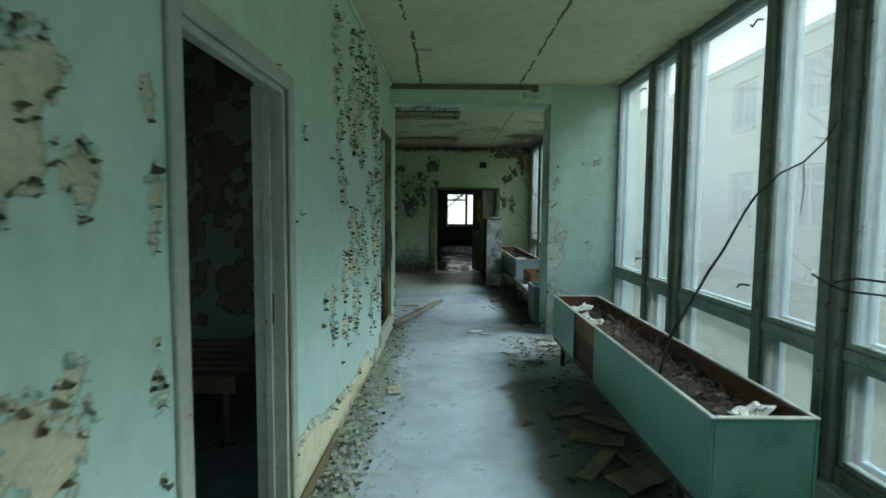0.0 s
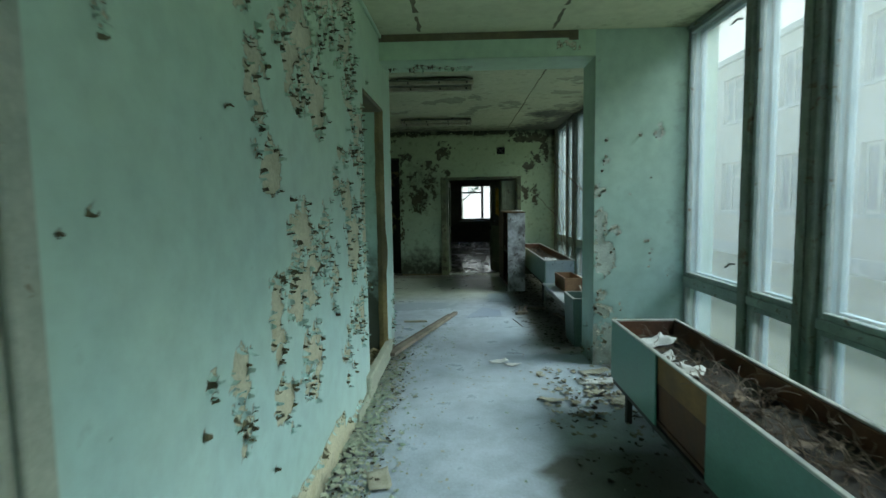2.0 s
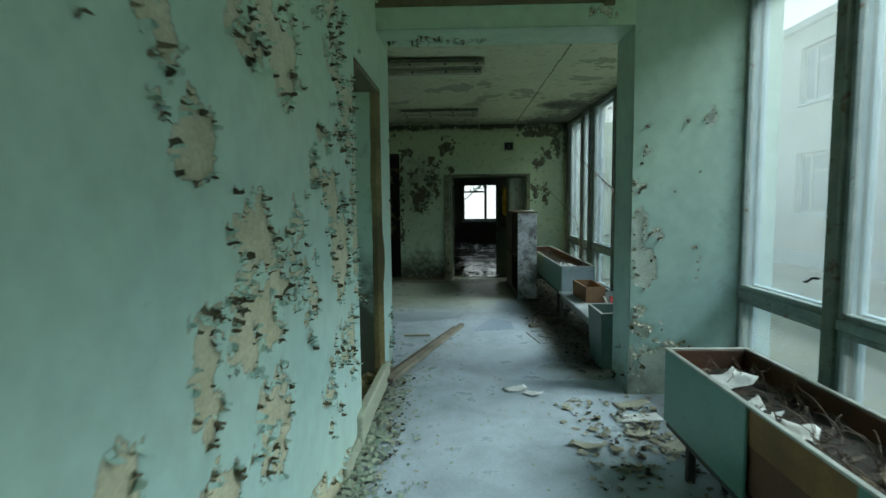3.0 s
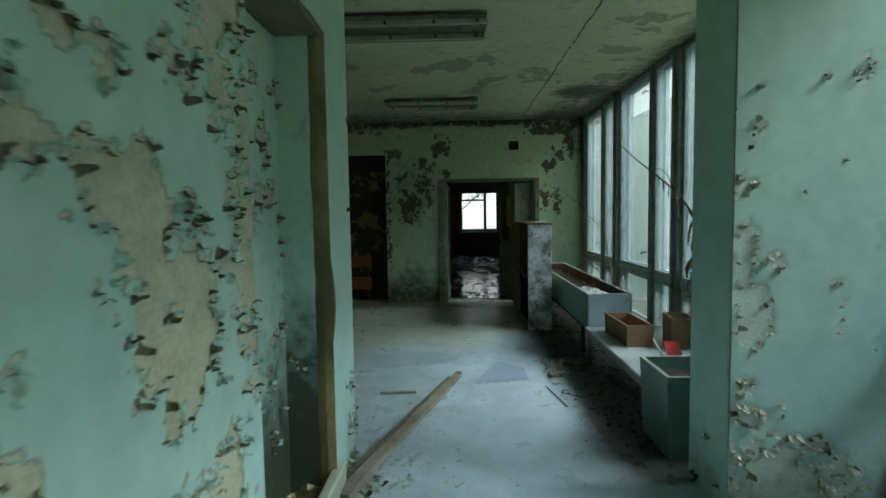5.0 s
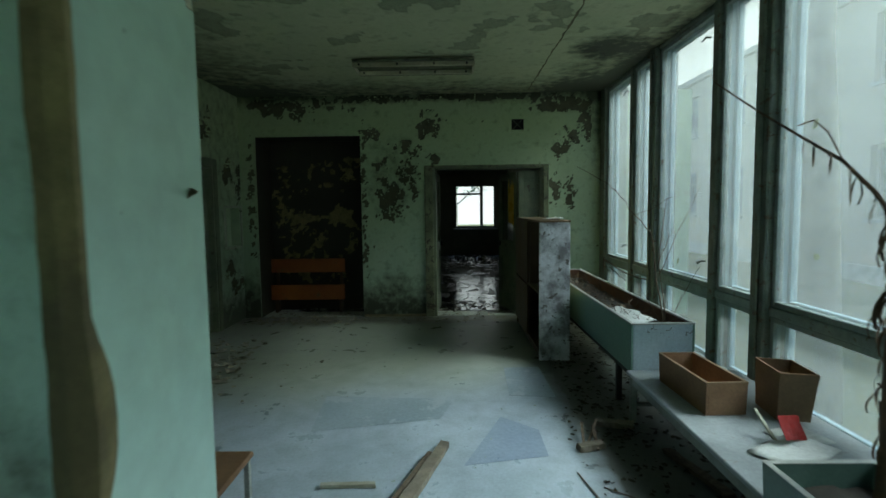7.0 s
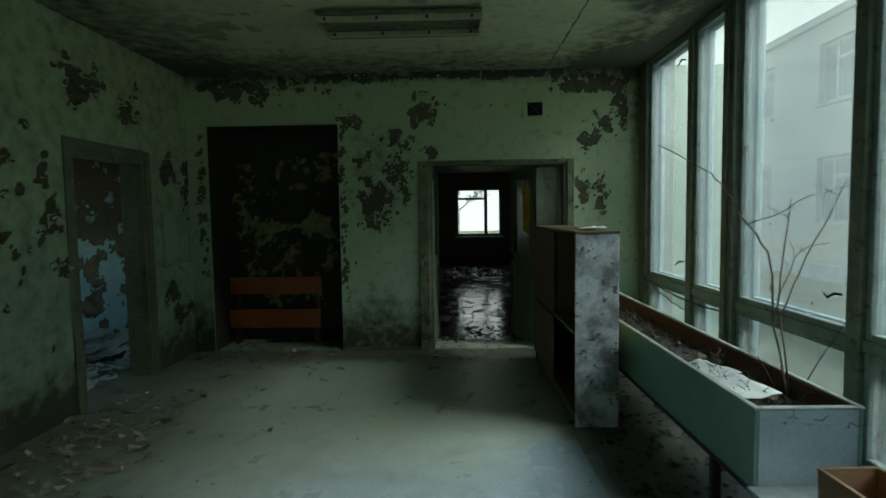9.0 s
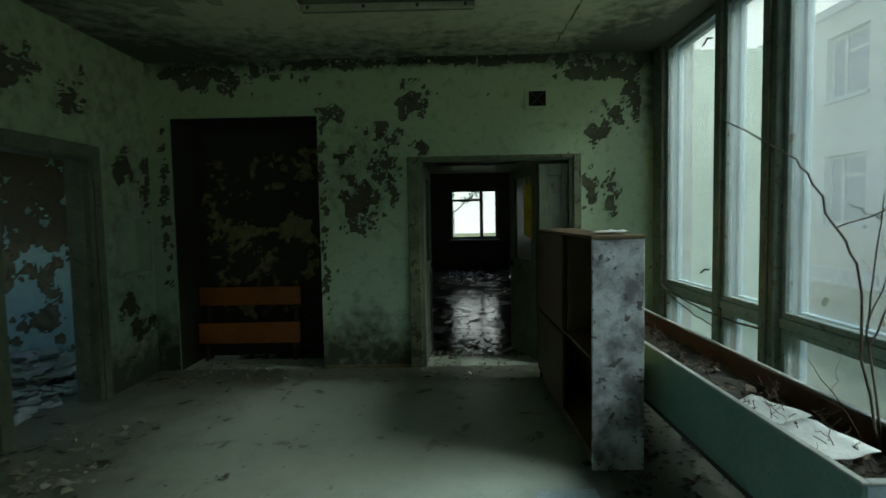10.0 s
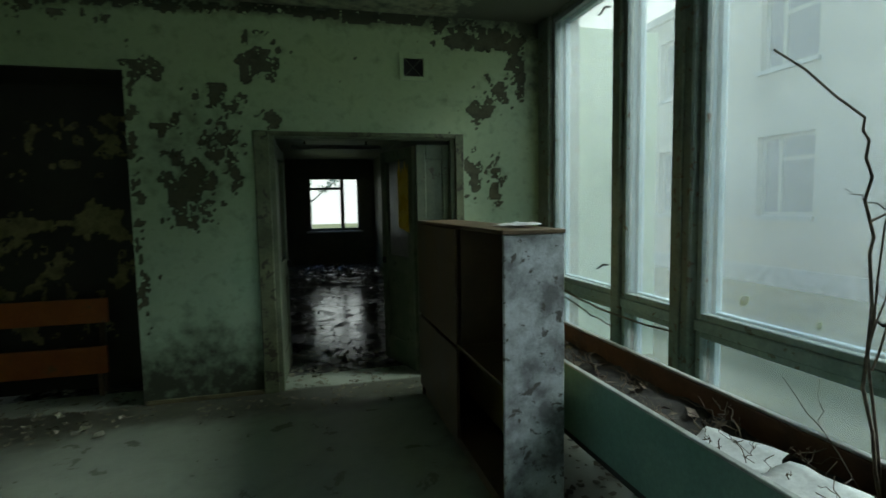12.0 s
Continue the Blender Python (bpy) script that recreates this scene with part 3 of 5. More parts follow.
skin("reveal_paint", lambda u, v: (LW - u, N1, v), 0.0, ND, 0.0, NT, [], patches([(0.13, 1.2, 0.12, 0.5, 0.45)], 9, -0.8, 6), lambda u, v: 0.55 * ease(1.4, 0.2, v) + 0.16, M_WALL, wall_west, (0, -1, 0), 0.03, 60, 0.04, 6)
skin("pier_end_paint", lambda u, v: (LW - u, 6.745, v), 0.0, 0.35, 0.0, CEIL, [], patches([], 9, -0.8, 6), none, M_WALL, wall_west, (0, 1, 0), 0.06)


def ragged_edge(name, x, y, z0, z1, wide, seed, ydir):
    """Ochre plaster laid bare along the broken corner of the niche."""
    rnd, bm, rows, z = random.Random(seed), bmesh.new(), [], z0
    while z < z1 + 0.02:
        bulge = max(0, 1 - ((z - 1.05) / 0.2) ** 2)
        w, d = wide * (1.0 + 0.12 * torn(z, 1.3, seed, 1.5) + 0.08 * torn(z, 4.1, seed, 7)), rnd.uniform(0.004, 0.010)
        e = 0.018 + 0.012 * abs(torn(z, 2.2, seed, 4)) + 0.055 * bulge
        rows.append([bm.verts.new(q) for q in ((x - w, y - 0.007 * ydir, z), (x - w * 0.4, y - (0.006 + d) * ydir, z), (x + 0.008 + d * 0.4 + 0.012 * bulge, y - 0.004 * ydir, z), (x + 0.008 + 0.01 * bulge, y + e * 0.6 * ydir, z), (x + 0.006, y + e * ydir, z))])
        z += rnd.uniform(0.02, 0.05)
    for a, b in zip(rows, rows[1:]):
        for k in range(4):
            bm.faces.new((a[k], a[k + 1], b[k + 1], b[k]))
    return part(name, bm, M_CORNER, wall_west, "ochre plaster bared along a broken corner")


ragged_edge("bare_corner", LW, N1, 0.02, NT - 0.02, 0.07, 5, 1)
part("bare_lintel", boxes((LW - ND, LW + 0.008, N0 + 0.02, N1 - 0.01, NT - 0.035, NT - 0.002), bevel=0.01), M_BROWN, wall_west, "rotten brown lintel underside")
part("cornice", boxes((LW + 0.004, LW + 0.03, -1.0, 6.2, CEIL - 0.04, CEIL - 0.012), bevel=0.008), M_WALL, wall_west, "plain plaster cornice strip")

# broken baseboard and kerb under the niche
baseboard = tagged(new("baseboard"), "broken painted baseboard along the corridor wall", "baseboard", kind="structure")
part("board", boxes((LW + 0.006, LW + 0.022, D1 + 0.1, 3.3, 0.0, 0.07), bevel=0.004), M_BROWN, baseboard)
part("board", boxes((LW + 0.006, LW + 0.024, 4.9, 5.6, 0.0, 0.09), bevel=0.004), M_DOORFRAME, baseboard)
part("niche_kerb", boxes((LW - 0.03, LW + 0.03, 5.25, 6.36, 0.0, 0.17), bevel=0.01, m=pose(0, 0, 0, 0, 4, 0)), M_DOORFRAME, baseboard, "loose painted board across the niche")


def door_lining(name, label, x_face, x_back, y0, y1, top, wide, out, material, head=0.2):
    """Frame of an opening in a wall that runs along y: lining, stop and trims with mitre-like butts."""
    t = tagged(new(name), label, "door frame", kind="structure")
    lo, hi = min(x_face, x_back), max(x_face, x_back)
    for a, b in ((y0, y0 + 0.035), (y1 - 0.035, y1)):
        part("jamb", boxes((lo, hi, a, b, 0, top), bevel=0.004), material, t)
        inner = (b, b + 0.014) if a == y0 else (a - 0.014, a)
        part("stop", boxes((lo + 0.05, hi - 0.06, *inner, 0, top - 0.035), bevel=0.003), material, t)
    part("head", boxes((hi - head, hi, y0 + 0.035, y1 - 0.035, top - 0.035, top), bevel=0.004), material, t)
    f0, f1 = (x_face + 0.003, x_face + 0.022) if out > 0 else (x_face - 0.022, x_face - 0.003)
    part("trim", boxes((f0, f1, y0 - wide, y0 + 0.008, 0, top + wide), bevel=0.005), material, t)
    part("trim", boxes((f0, f1, y1 - 0.008, y1 + wide, 0, top + wide), bevel=0.005), material, t)
    part("trim", boxes((f0, f1, y0 + 0.008, y1 - 0.008, top - 0.008, top + wide), bevel=0.005), material, t)
    return t


frame_1 = door_lining("door_1", "open doorway with a grimy cream painted frame", LW + 0.003, -0.84, D0, D1, DT, 0.06, 1, M_DOORFRAME, 0.05)
wall_west.matrix_world = baseboard.matrix_world = frame_1.matrix_world = SKEW
part("latch_plate", boxes((-0.78, -0.75, D1 - 0.04, D1 - 0.0355, 0.98, 1.12), bevel=0.001), M_DARK, frame_1)

# the dark side room behind that doorway
# the room's dimness is put into its dark wall colours
side = tagged(new("wall_side_room"), "green walls of the side room with its dimness in their colour", "wall", kind="structure")
# the opening in the far wall is unseen, added to let some daylight in
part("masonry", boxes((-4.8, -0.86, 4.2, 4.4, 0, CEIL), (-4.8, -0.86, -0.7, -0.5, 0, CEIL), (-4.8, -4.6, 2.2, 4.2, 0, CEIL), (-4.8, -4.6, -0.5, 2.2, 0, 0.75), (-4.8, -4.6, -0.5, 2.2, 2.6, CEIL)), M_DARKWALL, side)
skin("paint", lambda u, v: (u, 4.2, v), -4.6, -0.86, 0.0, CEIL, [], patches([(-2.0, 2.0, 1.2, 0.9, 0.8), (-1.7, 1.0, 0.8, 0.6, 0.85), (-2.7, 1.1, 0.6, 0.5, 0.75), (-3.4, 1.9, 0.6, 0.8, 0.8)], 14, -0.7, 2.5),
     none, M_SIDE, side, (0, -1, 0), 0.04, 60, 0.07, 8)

# wall that closes the hall behind the pier, beam, stub wall
single("wall_room_south", boxes((-7.2, -1.02, 6.58, 6.77, 0, CEIL)), M_NORTH, "peeling pale green cross wall", "wall", "structure")
beam = tagged(new("beam"), "green painted ceiling beam with flaking lower edge", "beam", kind="structure")
part("masonry", boxes((LW, 1.25, 6.2, 6.6, 2.745, CEIL)), M_WALL, beam)
skin("paint", lambda u, v: (u, 6.2, v), LW, 1.25, 2.745, CEIL, [], patches([(1.0, 2.85, 0.14, 0.05, 1.0), (1.1, 2.82, 0.1, 0.04, 0.9)], 17, -0.85, 7), none, M_WALL, beam, (0, -1, 0), 0.02, 40, 0.03, 9)
skin("soffit_paint", lambda u, v: (u, v, 2.745), LW, 1.25, 6.2, 6.6, [], patches([(-0.3, 6.45, 0.4, 0.12, 0.75), (0.1, 6.5, 0.2, 0.08, 0.8)], 18, -0.8, 6), none, M_WALL, beam, (0, 0, -1), 0.03, 120, 0.05, 10)
part("bare_strip", boxes((LW + 0.03, 1.08, 6.185, 6.1985, 2.90, 2.962), (1.02, 1.10, 6.18, 6.1985, 2.88, 2.962), bevel=0.004), M_BROWN, beam, "brown strip of bare wood above the beam")
stub = tagged(new("wall_stub"), "green pier beside the windows with curled peeling paint", "wall", kind="structure")
part("masonry", boxes((1.25, 2.3, 6.2, 6.6, 0, CEIL)), M_WALL, stub)
stub_bare = patches([(1.30, 1.24, 0.06, 0.20, 1.15), (1.35, 1.0, 0.085, 0.2, 1.15), (1.44, 1.22, 0.06, 0.06, 0.8), (1.32, 0.66, 0.05, 0.06, 1.0), (1.36, 0.52, 0.10, 0.07, 1.0), (1.48, 0.55, 0.05, 0.06, 0.9), (1.32, 1.9, 0.06, 0.16, 0.7), (1.30, 1.55, 0.05, 0.12, 0.7),
                     (1.42, 0.15, 0.45, 0.24, 1.1), (1.75, 1.0, 0.05, 0.25, 0.5), (1.8, 2.1, 0.05, 0.08, 0.5)], 23, -0.62, 8.0)
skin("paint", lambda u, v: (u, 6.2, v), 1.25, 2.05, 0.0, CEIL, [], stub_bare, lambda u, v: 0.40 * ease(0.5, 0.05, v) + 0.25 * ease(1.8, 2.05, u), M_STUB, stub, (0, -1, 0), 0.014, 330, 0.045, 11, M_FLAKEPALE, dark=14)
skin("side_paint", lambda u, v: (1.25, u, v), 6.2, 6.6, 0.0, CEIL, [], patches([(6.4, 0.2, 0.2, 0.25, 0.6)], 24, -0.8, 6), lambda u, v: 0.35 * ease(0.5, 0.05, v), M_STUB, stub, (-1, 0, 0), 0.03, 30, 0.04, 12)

# north wall with alcove and double doorway
north = tagged(new("wall_north"), "mouldy pale green end wall with peeling paint", "wall", kind="structure")
A0, A1, AT = -2.58, -1.17, 2.44
E0, E1, ET = -0.22, 1.27, 2.0
part("masonry", boxes((-3.0, A0, END, 12.6, 0, CEIL), (A0, A1, END, 12.6, AT, CEIL), (A1, E0, END, 12.6, 0, CEIL), (E0, E1, END, 12.6, ET, CEIL), (E1, 3.2, END, 12.6, 0, CEIL)), M_NORTH, north)
north_spots = [
    (-0.77, 1.6, 0.2, 0.28, 1.0), (-0.55, 1.85, 0.16, 0.3, 0.8), (-0.2, 2.11, 0.1, 0.07, 0.9), (-0.26, 2.55, 0.15, 0.17, 0.95), (-0.52, 2.25, 0.22, 0.12, 0.8), (-0.9, 2.05, 0.14, 0.16, 0.6), (-1.05, 2.45, 0.16, 0.09, 0.9),
    (1.47, 2.21, 0.15, 0.08, 1.0), (1.64, 2.36, 0.18, 0.14, 0.75), (1.42, 1.72, 0.07, 0.24, 0.85), (1.6, 1.64, 0.09, 0.22, 0.9), (1.80, 2.6, 0.1, 0.24, 0.95), (1.5, 2.82, 0.4, 0.10, 1.15),
    (0.5, 2.93, 0.9, 0.05, 1.2), (-1.0, 2.91, 0.9, 0.05, 0.9), (-2.1, 2.8, 0.4, 0.12, 0.9), (-2.45, 2.85, 0.2, 0.1, 1.0), (-1.5, 2.78, 0.3, 0.05, 0.7), (-1.13, 1.7, 0.05, 0.8, 0.65), (-1.1, 0.85, 0.08, 0.25, 0.7), (-2.66, 1.6, 0.06, 0.9, 0.7),
]


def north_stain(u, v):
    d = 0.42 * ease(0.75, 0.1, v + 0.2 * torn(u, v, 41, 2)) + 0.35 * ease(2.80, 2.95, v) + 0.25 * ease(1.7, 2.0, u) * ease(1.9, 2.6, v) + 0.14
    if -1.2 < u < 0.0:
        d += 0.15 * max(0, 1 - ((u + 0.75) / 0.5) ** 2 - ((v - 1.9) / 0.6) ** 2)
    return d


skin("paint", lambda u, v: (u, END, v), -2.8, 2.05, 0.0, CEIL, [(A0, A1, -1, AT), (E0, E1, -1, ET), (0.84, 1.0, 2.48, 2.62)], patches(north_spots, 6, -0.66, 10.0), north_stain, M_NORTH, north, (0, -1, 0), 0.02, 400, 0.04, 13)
# thin dark line where the wall meets the floor
part("dark_foot_strip", boxes((A1 + 0.01, E0 - 0.104, END - 0.018, END - 0.006, 0, 0.035), bevel=0.003), M_BROWN, north, "thin dark brown strip along the wall's foot")
part("alcove_back", boxes((-2.8, -1.0, 12.88, 13.0, 0, 2.62)), M_DARKWALL, north, "dark mottled back of the alcove")
# near-black skins over the reveals put the recess's shade into colour
part("alcove_shade_skin", boxes((A0 + 0.001, A0 + 0.008, END + 0.012, 12.87, 0, AT - 0.001), (A1 - 0.008, A1 - 0.001, END + 0.012, 12.87, 0, AT - 0.001), (A0 + 0.009, A1 - 0.009, END + 0.012, 12.87, AT - 0.009, AT - 0.001)), M_DARKWALL, north, "thin dark skins that shade the alcove's sides")
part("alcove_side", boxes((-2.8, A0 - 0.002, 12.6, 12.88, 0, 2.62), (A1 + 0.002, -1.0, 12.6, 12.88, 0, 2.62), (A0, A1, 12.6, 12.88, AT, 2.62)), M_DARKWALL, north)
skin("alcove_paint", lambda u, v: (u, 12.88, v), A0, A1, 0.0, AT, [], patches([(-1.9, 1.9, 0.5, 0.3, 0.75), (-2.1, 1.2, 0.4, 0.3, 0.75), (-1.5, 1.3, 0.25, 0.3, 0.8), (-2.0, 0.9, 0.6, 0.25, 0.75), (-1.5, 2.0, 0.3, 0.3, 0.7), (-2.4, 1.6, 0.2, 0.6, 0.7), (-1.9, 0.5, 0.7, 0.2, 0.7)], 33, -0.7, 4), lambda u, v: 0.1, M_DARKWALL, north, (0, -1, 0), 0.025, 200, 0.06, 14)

# west wall of the room with a doorway and a small niche
room_west = tagged(new("wall_room_west"), "peeling mouldy green side wall of the room", "wall", kind="structure")
RW, R0, R1, RT = -2.8, 10.6, 11.52, 2.0
part("masonry", boxes((-3.0, RW, 7.1, R0, 0, CEIL), (-3.0, RW, R0, R1, RT, CEIL), (-3.0, RW, R1, 11.80, 0, CEIL), (-3.0, RW, 11.80, 12.26, 0, 1.0), (-3.0, RW, 11.80, 12.26, 1.5, CEIL),
                      (-3.0, -2.92, 11.80, 12.26, 1.0, 1.5), (-3.0, RW, 12.26, END, 0, CEIL)), M_NORTH, room_west)
rw_spots = [(10.8, 2.52, 0.35, 0.18, 0.75), (11.3, 2.48, 0.25, 0.15, 0.75), (11.95, 1.95, 0.2, 0.2, 0.7), (12.0, 0.6, 0.25, 0.3, 0.75), (12.25, 1.8, 0.1, 0.3, 0.8), (10.4, 1.5, 0.15, 0.5, 0.6), (9.7, 1.6, 0.6, 0.6, 0.55), (9.2, 2.4, 0.6, 0.3, 0.6)]
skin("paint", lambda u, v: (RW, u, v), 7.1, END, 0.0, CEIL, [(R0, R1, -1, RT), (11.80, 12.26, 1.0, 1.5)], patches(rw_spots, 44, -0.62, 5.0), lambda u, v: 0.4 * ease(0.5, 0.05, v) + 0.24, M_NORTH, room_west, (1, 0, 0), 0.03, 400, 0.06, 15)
part("niche_frame", boxes((-2.797, -2.775, 11.765, 11.80, 1.0, 1.53), (-2.797, -2.775, 12.26, 12.295, 1.0, 1.53), (-2.797, -2.775, 11.80, 12.26, 1.5, 1.53), bevel=0.003), M_DOORFRAME, room_west, "pale frame of a small wall niche")
part("niche_sill", boxes((-2.92, -2.77, 11.78, 12.28, 0.975, 0.998), bevel=0.004), M_DOORFRAME, room_west)
door_lining("door_2", "open doorway with a dirty green painted frame", RW + 0.003, -3.0, R0, R1, RT, 0.08, 1, M_DOORLEAF)

# the blue room behind it, lit by its own window
blue = tagged(new("wall_blue_room"), "half blue wall with rotten brown upper paint", "wall", kind="structure")
part("masonry", boxes((-7.2, -3.0, 13.0, 13.2, 0, CEIL), (-7.2, -7.0, 7.1, 10.0, 0, CEIL), (-7.2, -7.0, 10.0, 12.6, 0, 0.9), (-7.2, -7.0, 10.0, 12.6, 2.3, CEIL), (-7.2, -7.0, 12.6, 13.0, 0, CEIL), (-3.0, -2.8, 12.6, 13.0, 0, CEIL)), M_ROOMWALL, blue)
skin("paint", lambda u, v: (u, 13.0, v), -7.0, -3.0, 0.0, CEIL, [], patches([(-4.6, 1.75, 1.5, 1.05, 1.05), (-3.9, 1.45, 0.8, 0.95, 1.0), (-4.2, 0.35, 0.8, 0.25, 0.75), (-4.1, 1.0, 0.3, 0.2, 0.6)], 55, -0.7, 4), lambda u, v: 0.35 * ease(0.9, 1.5, v), M_ROOMWALL, blue, (0, -1, 0), 0.03, 200, 0.06, 16)
part("roof", boxes((-7.2, -2.8, 12.6, 13.2, CEIL, CEIL + 0.2)), M_CEIL, blue)
part("floor_strip", boxes((-7.2, -2.8, 12.69, 13.0, -0.1, 0.002)), M_FLOOR, blue)

# the far hall
hall = tagged(new("wall_hall"), "grimy olive-grey walls of the far hall", "wall", kind="structure")
HW0, HW1, HY = -0.42, 1.75, 21.5
FX0, FX1, FZ0, FZ1 = 0.11, 1.39, 0.85, 2.19
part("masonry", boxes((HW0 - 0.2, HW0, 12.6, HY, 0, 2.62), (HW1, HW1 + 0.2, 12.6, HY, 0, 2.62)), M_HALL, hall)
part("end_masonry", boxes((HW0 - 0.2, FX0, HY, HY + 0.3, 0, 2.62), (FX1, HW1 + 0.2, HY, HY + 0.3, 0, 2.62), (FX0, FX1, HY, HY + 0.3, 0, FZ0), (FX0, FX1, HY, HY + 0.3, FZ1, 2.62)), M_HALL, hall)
far_window = tagged(new("window_far"), "old casement window with dark frame at the hall's end", "window", kind="structure")
MX, TZ = 0.95, 1.90
for a, b, c, d in ((FX0 - 0.02, FX0 + 0.06, FZ0, FZ1), (FX1 - 0.06, FX1 + 0.02, FZ0, FZ1), (MX - 0.045, MX + 0.045, FZ0, FZ1)):
    part("stile", boxes((a, b, HY + 0.05, HY + 0.12, c, d), bevel=0.004), M_FRAME, far_window)
for a, b, z in ((FX0 + 0.06, FX1 - 0.06, FZ0 + 0.03), (FX0 + 0.06, FX1 - 0.06, FZ1 - 0.03), (FX0 + 0.06, MX - 0.045, TZ)):
    part("rail", boxes((a, b, HY + 0.054, HY + 0.116, z - 0.03, z + 0.03), bevel=0.004), M_FRAME, far_window)
part("window_sill", boxes((FX0 - 0.05, FX1 + 0.05, HY - 0.14, HY - 0.003, FZ0 - 0.05, FZ0 - 0.01), bevel=0.008), M_PAPER, far_window, "white window sill with flaked edges")

# closing wall behind the walk
single("wall_south", boxes((-1.05, 2.3, -3.6, -3.4, 0, CEIL)), M_WALL, "mint green wall closing the corridor", "wall", "structure")

# ---- window wall ----
Z_HEAD, Z_T1, Z_T0, Z_LOW = 2.935, 0.86, 0.72, 0.20


def sash(t, y0, y1, z0, z1, x, depth, w, material, pane=True, name="sash"):
    bm = boxes((x, x + depth, y0, y0 + w, z0, z1), (x, x + depth, y1 - w, y1, z0, z1), (x + 0.002, x + depth - 0.002, y0 + w, y1 - w, z0, z0 + w), (x + 0.002, x + depth - 0.002, y0 + w, y1 - w, z1 - w, z1), bevel=0.004)
    s = part(name, bm, material, t)
    if pane:
        g = part("pane", boxes((x + depth * 0.45, x + depth * 0.55, y0 + w - 0.006, y1 - w + 0.006, z0 + w - 0.006, z1 - w + 0.006)), M_PANE, s)
        g.visible_shadow = False


def window_bay(name, a, b, post=True, narrow=0.50, seed=1):
    """One bay of the glazed wall from post a to post b: a narrow and a wide light above a transom, two low lights beneath, twice glazed."""
    rnd = random.Random(seed)
    t = tagged(new(name), "tall double-glazed timber window with dusty panes", "window", kind="structure")
    p0 = a + (0.09 if post else 0.0)
    m0 = p0 + narrow
    m1, e = m0 + 0.11, b - 0.08
    if post:
        part("post", boxes((WIN - 0.045, WIN + 0.17, a - 0.075, a + 0.085, 0.0, CEIL - 0.002), bevel=0.01), M_FRAME, t)
        part("post_fillet", boxes((WIN - 0.062, WIN - 0.045, a - 0.02, a + 0.025, 0.1, CEIL - 0.01), bevel=0.006), M_FRAME, t)
    part("mullion", boxes((WIN - 0.03, WIN + 0.15, m0 + 0.01, m1 - 0.01, 0.1, CEIL - 0.002), bevel=0.008), M_FRAME, t)
    for y0, y1 in ((p0, m0 + 0.01), (m1 - 0.01, e)):
        part("transom", boxes((WIN - 0.015, WIN + 0.14, y0, y1, Z_T0 + 0.035, Z_T1 - 0.045), bevel=0.006), M_SASH, t)
        part("head", boxes((WIN - 0.02, WIN + 0.15, y0, y1, Z_HEAD, CEIL - 0.002), bevel=0.006), M_FRAME, t)
        part("bottom_rail", boxes((WIN - 0.02, WIN + 0.15, y0, y1, 0.10, Z_LOW), bevel=0.006), M_FRAME, t)
        for z0, z1 in ((Z_T1 - 0.043, Z_HEAD - 0.002), (Z_LOW + 0.002, Z_T0 + 0.033)):
            sash(t, y0 + 0.004, y1 - 0.004, z0, z1, WIN - 0.004, 0.05, 0.034, M_SASH)
            sash(t, y0 + 0.004, y1 - 0.004, z0, z1, WIN + 0.09, 0.045, 0.035, M_OUTER, name="outer_sash")
        # pale lining boards between the two sashes
        part("lining", boxes((WIN + 0.048, WIN + 0.088, y1 - 0.018, y1 - 0.004, Z_T1 - 0.04, Z_HEAD - 0.004), bevel=0.002), M_OUTER, t)
        part("lining", boxes((WIN + 0.048, WIN + 0.088, y0 + 0.004, y0 + 0.018, Z_T1 - 0.04, Z_HEAD - 0.004), bevel=0.002), M_OUTER, t)
    for y, z in ((m1 + 0.02, 1.02), (m1 + 0.02, 2.72)):
        bm = bmesh.new()
        tube(bm, [(WIN - 0.03, y, z), (WIN - 0.06, y + 0.01, z + 0.005), (WIN - 0.066, y + 0.05, z + rnd.uniform(-0.03, 0.0)), (WIN - 0.06, y + 0.085, z - rnd.uniform(0.0, 0.03))], 0.008, 0.006)
        part("window_catch", bm, M_DARK, t, "small black iron catch")
    return t


window_bay("window_1", 4.54, 6.278, narrow=0.53, seed=1)
window_bay("window_2", 2.68, 4.54, seed=2)
window_bay("window_3", 0.84, 2.68, seed=3)
window_bay("window_4", -1.0, 0.84, seed=4)
window_bay("window_5", -3.4, -1.0, seed=5)
window_bay("window_6", 6.6, 8.70, post=False, narrow=0.52, seed=6)
window_bay("window_7", 8.70, 10.53, seed=7)
window_bay("window_8", 10.53, 12.20, seed=8)
single("window_end_jamb", boxes((WIN - 0.04, 2.3, 12.13, END - 0.003, 0, CEIL - 0.002), bevel=0.008), M_FRAME, "grey-green end post of the window wall", "window", "structure")
single("window_kerb", boxes((1.97, 2.3, -3.4, 6.198, 0.0, 0.10), (1.97, 2.3, 6.602, END, 0.0, 0.10), bevel=0.008), M_STONE, "chipped concrete kerb under the windows", "kerb", "structure")

# ---- outside ----
def glow_material():
    m, n, l, p, pos = start("bright_overcast_distance")
    p.inputs["Base Color"].default_value = (0, 0, 0, 1)
    c = ramp(n, l, noise_node(n, l, pos, 0.03, 3), [(0.3, (0.28, 0.31, 0.30)), (0.7, (0.36, 0.39, 0.38))])
    l.new(c, p.inputs["Emission Color"])
    p.inputs["Emission Strength"].default_value = 1.05
    return m


single("backdrop", boxes((-70, 70, 64, 64.5, -1, 40)), glow_material(), "pale overcast distance beyond the far window", "backdrop", "structure")
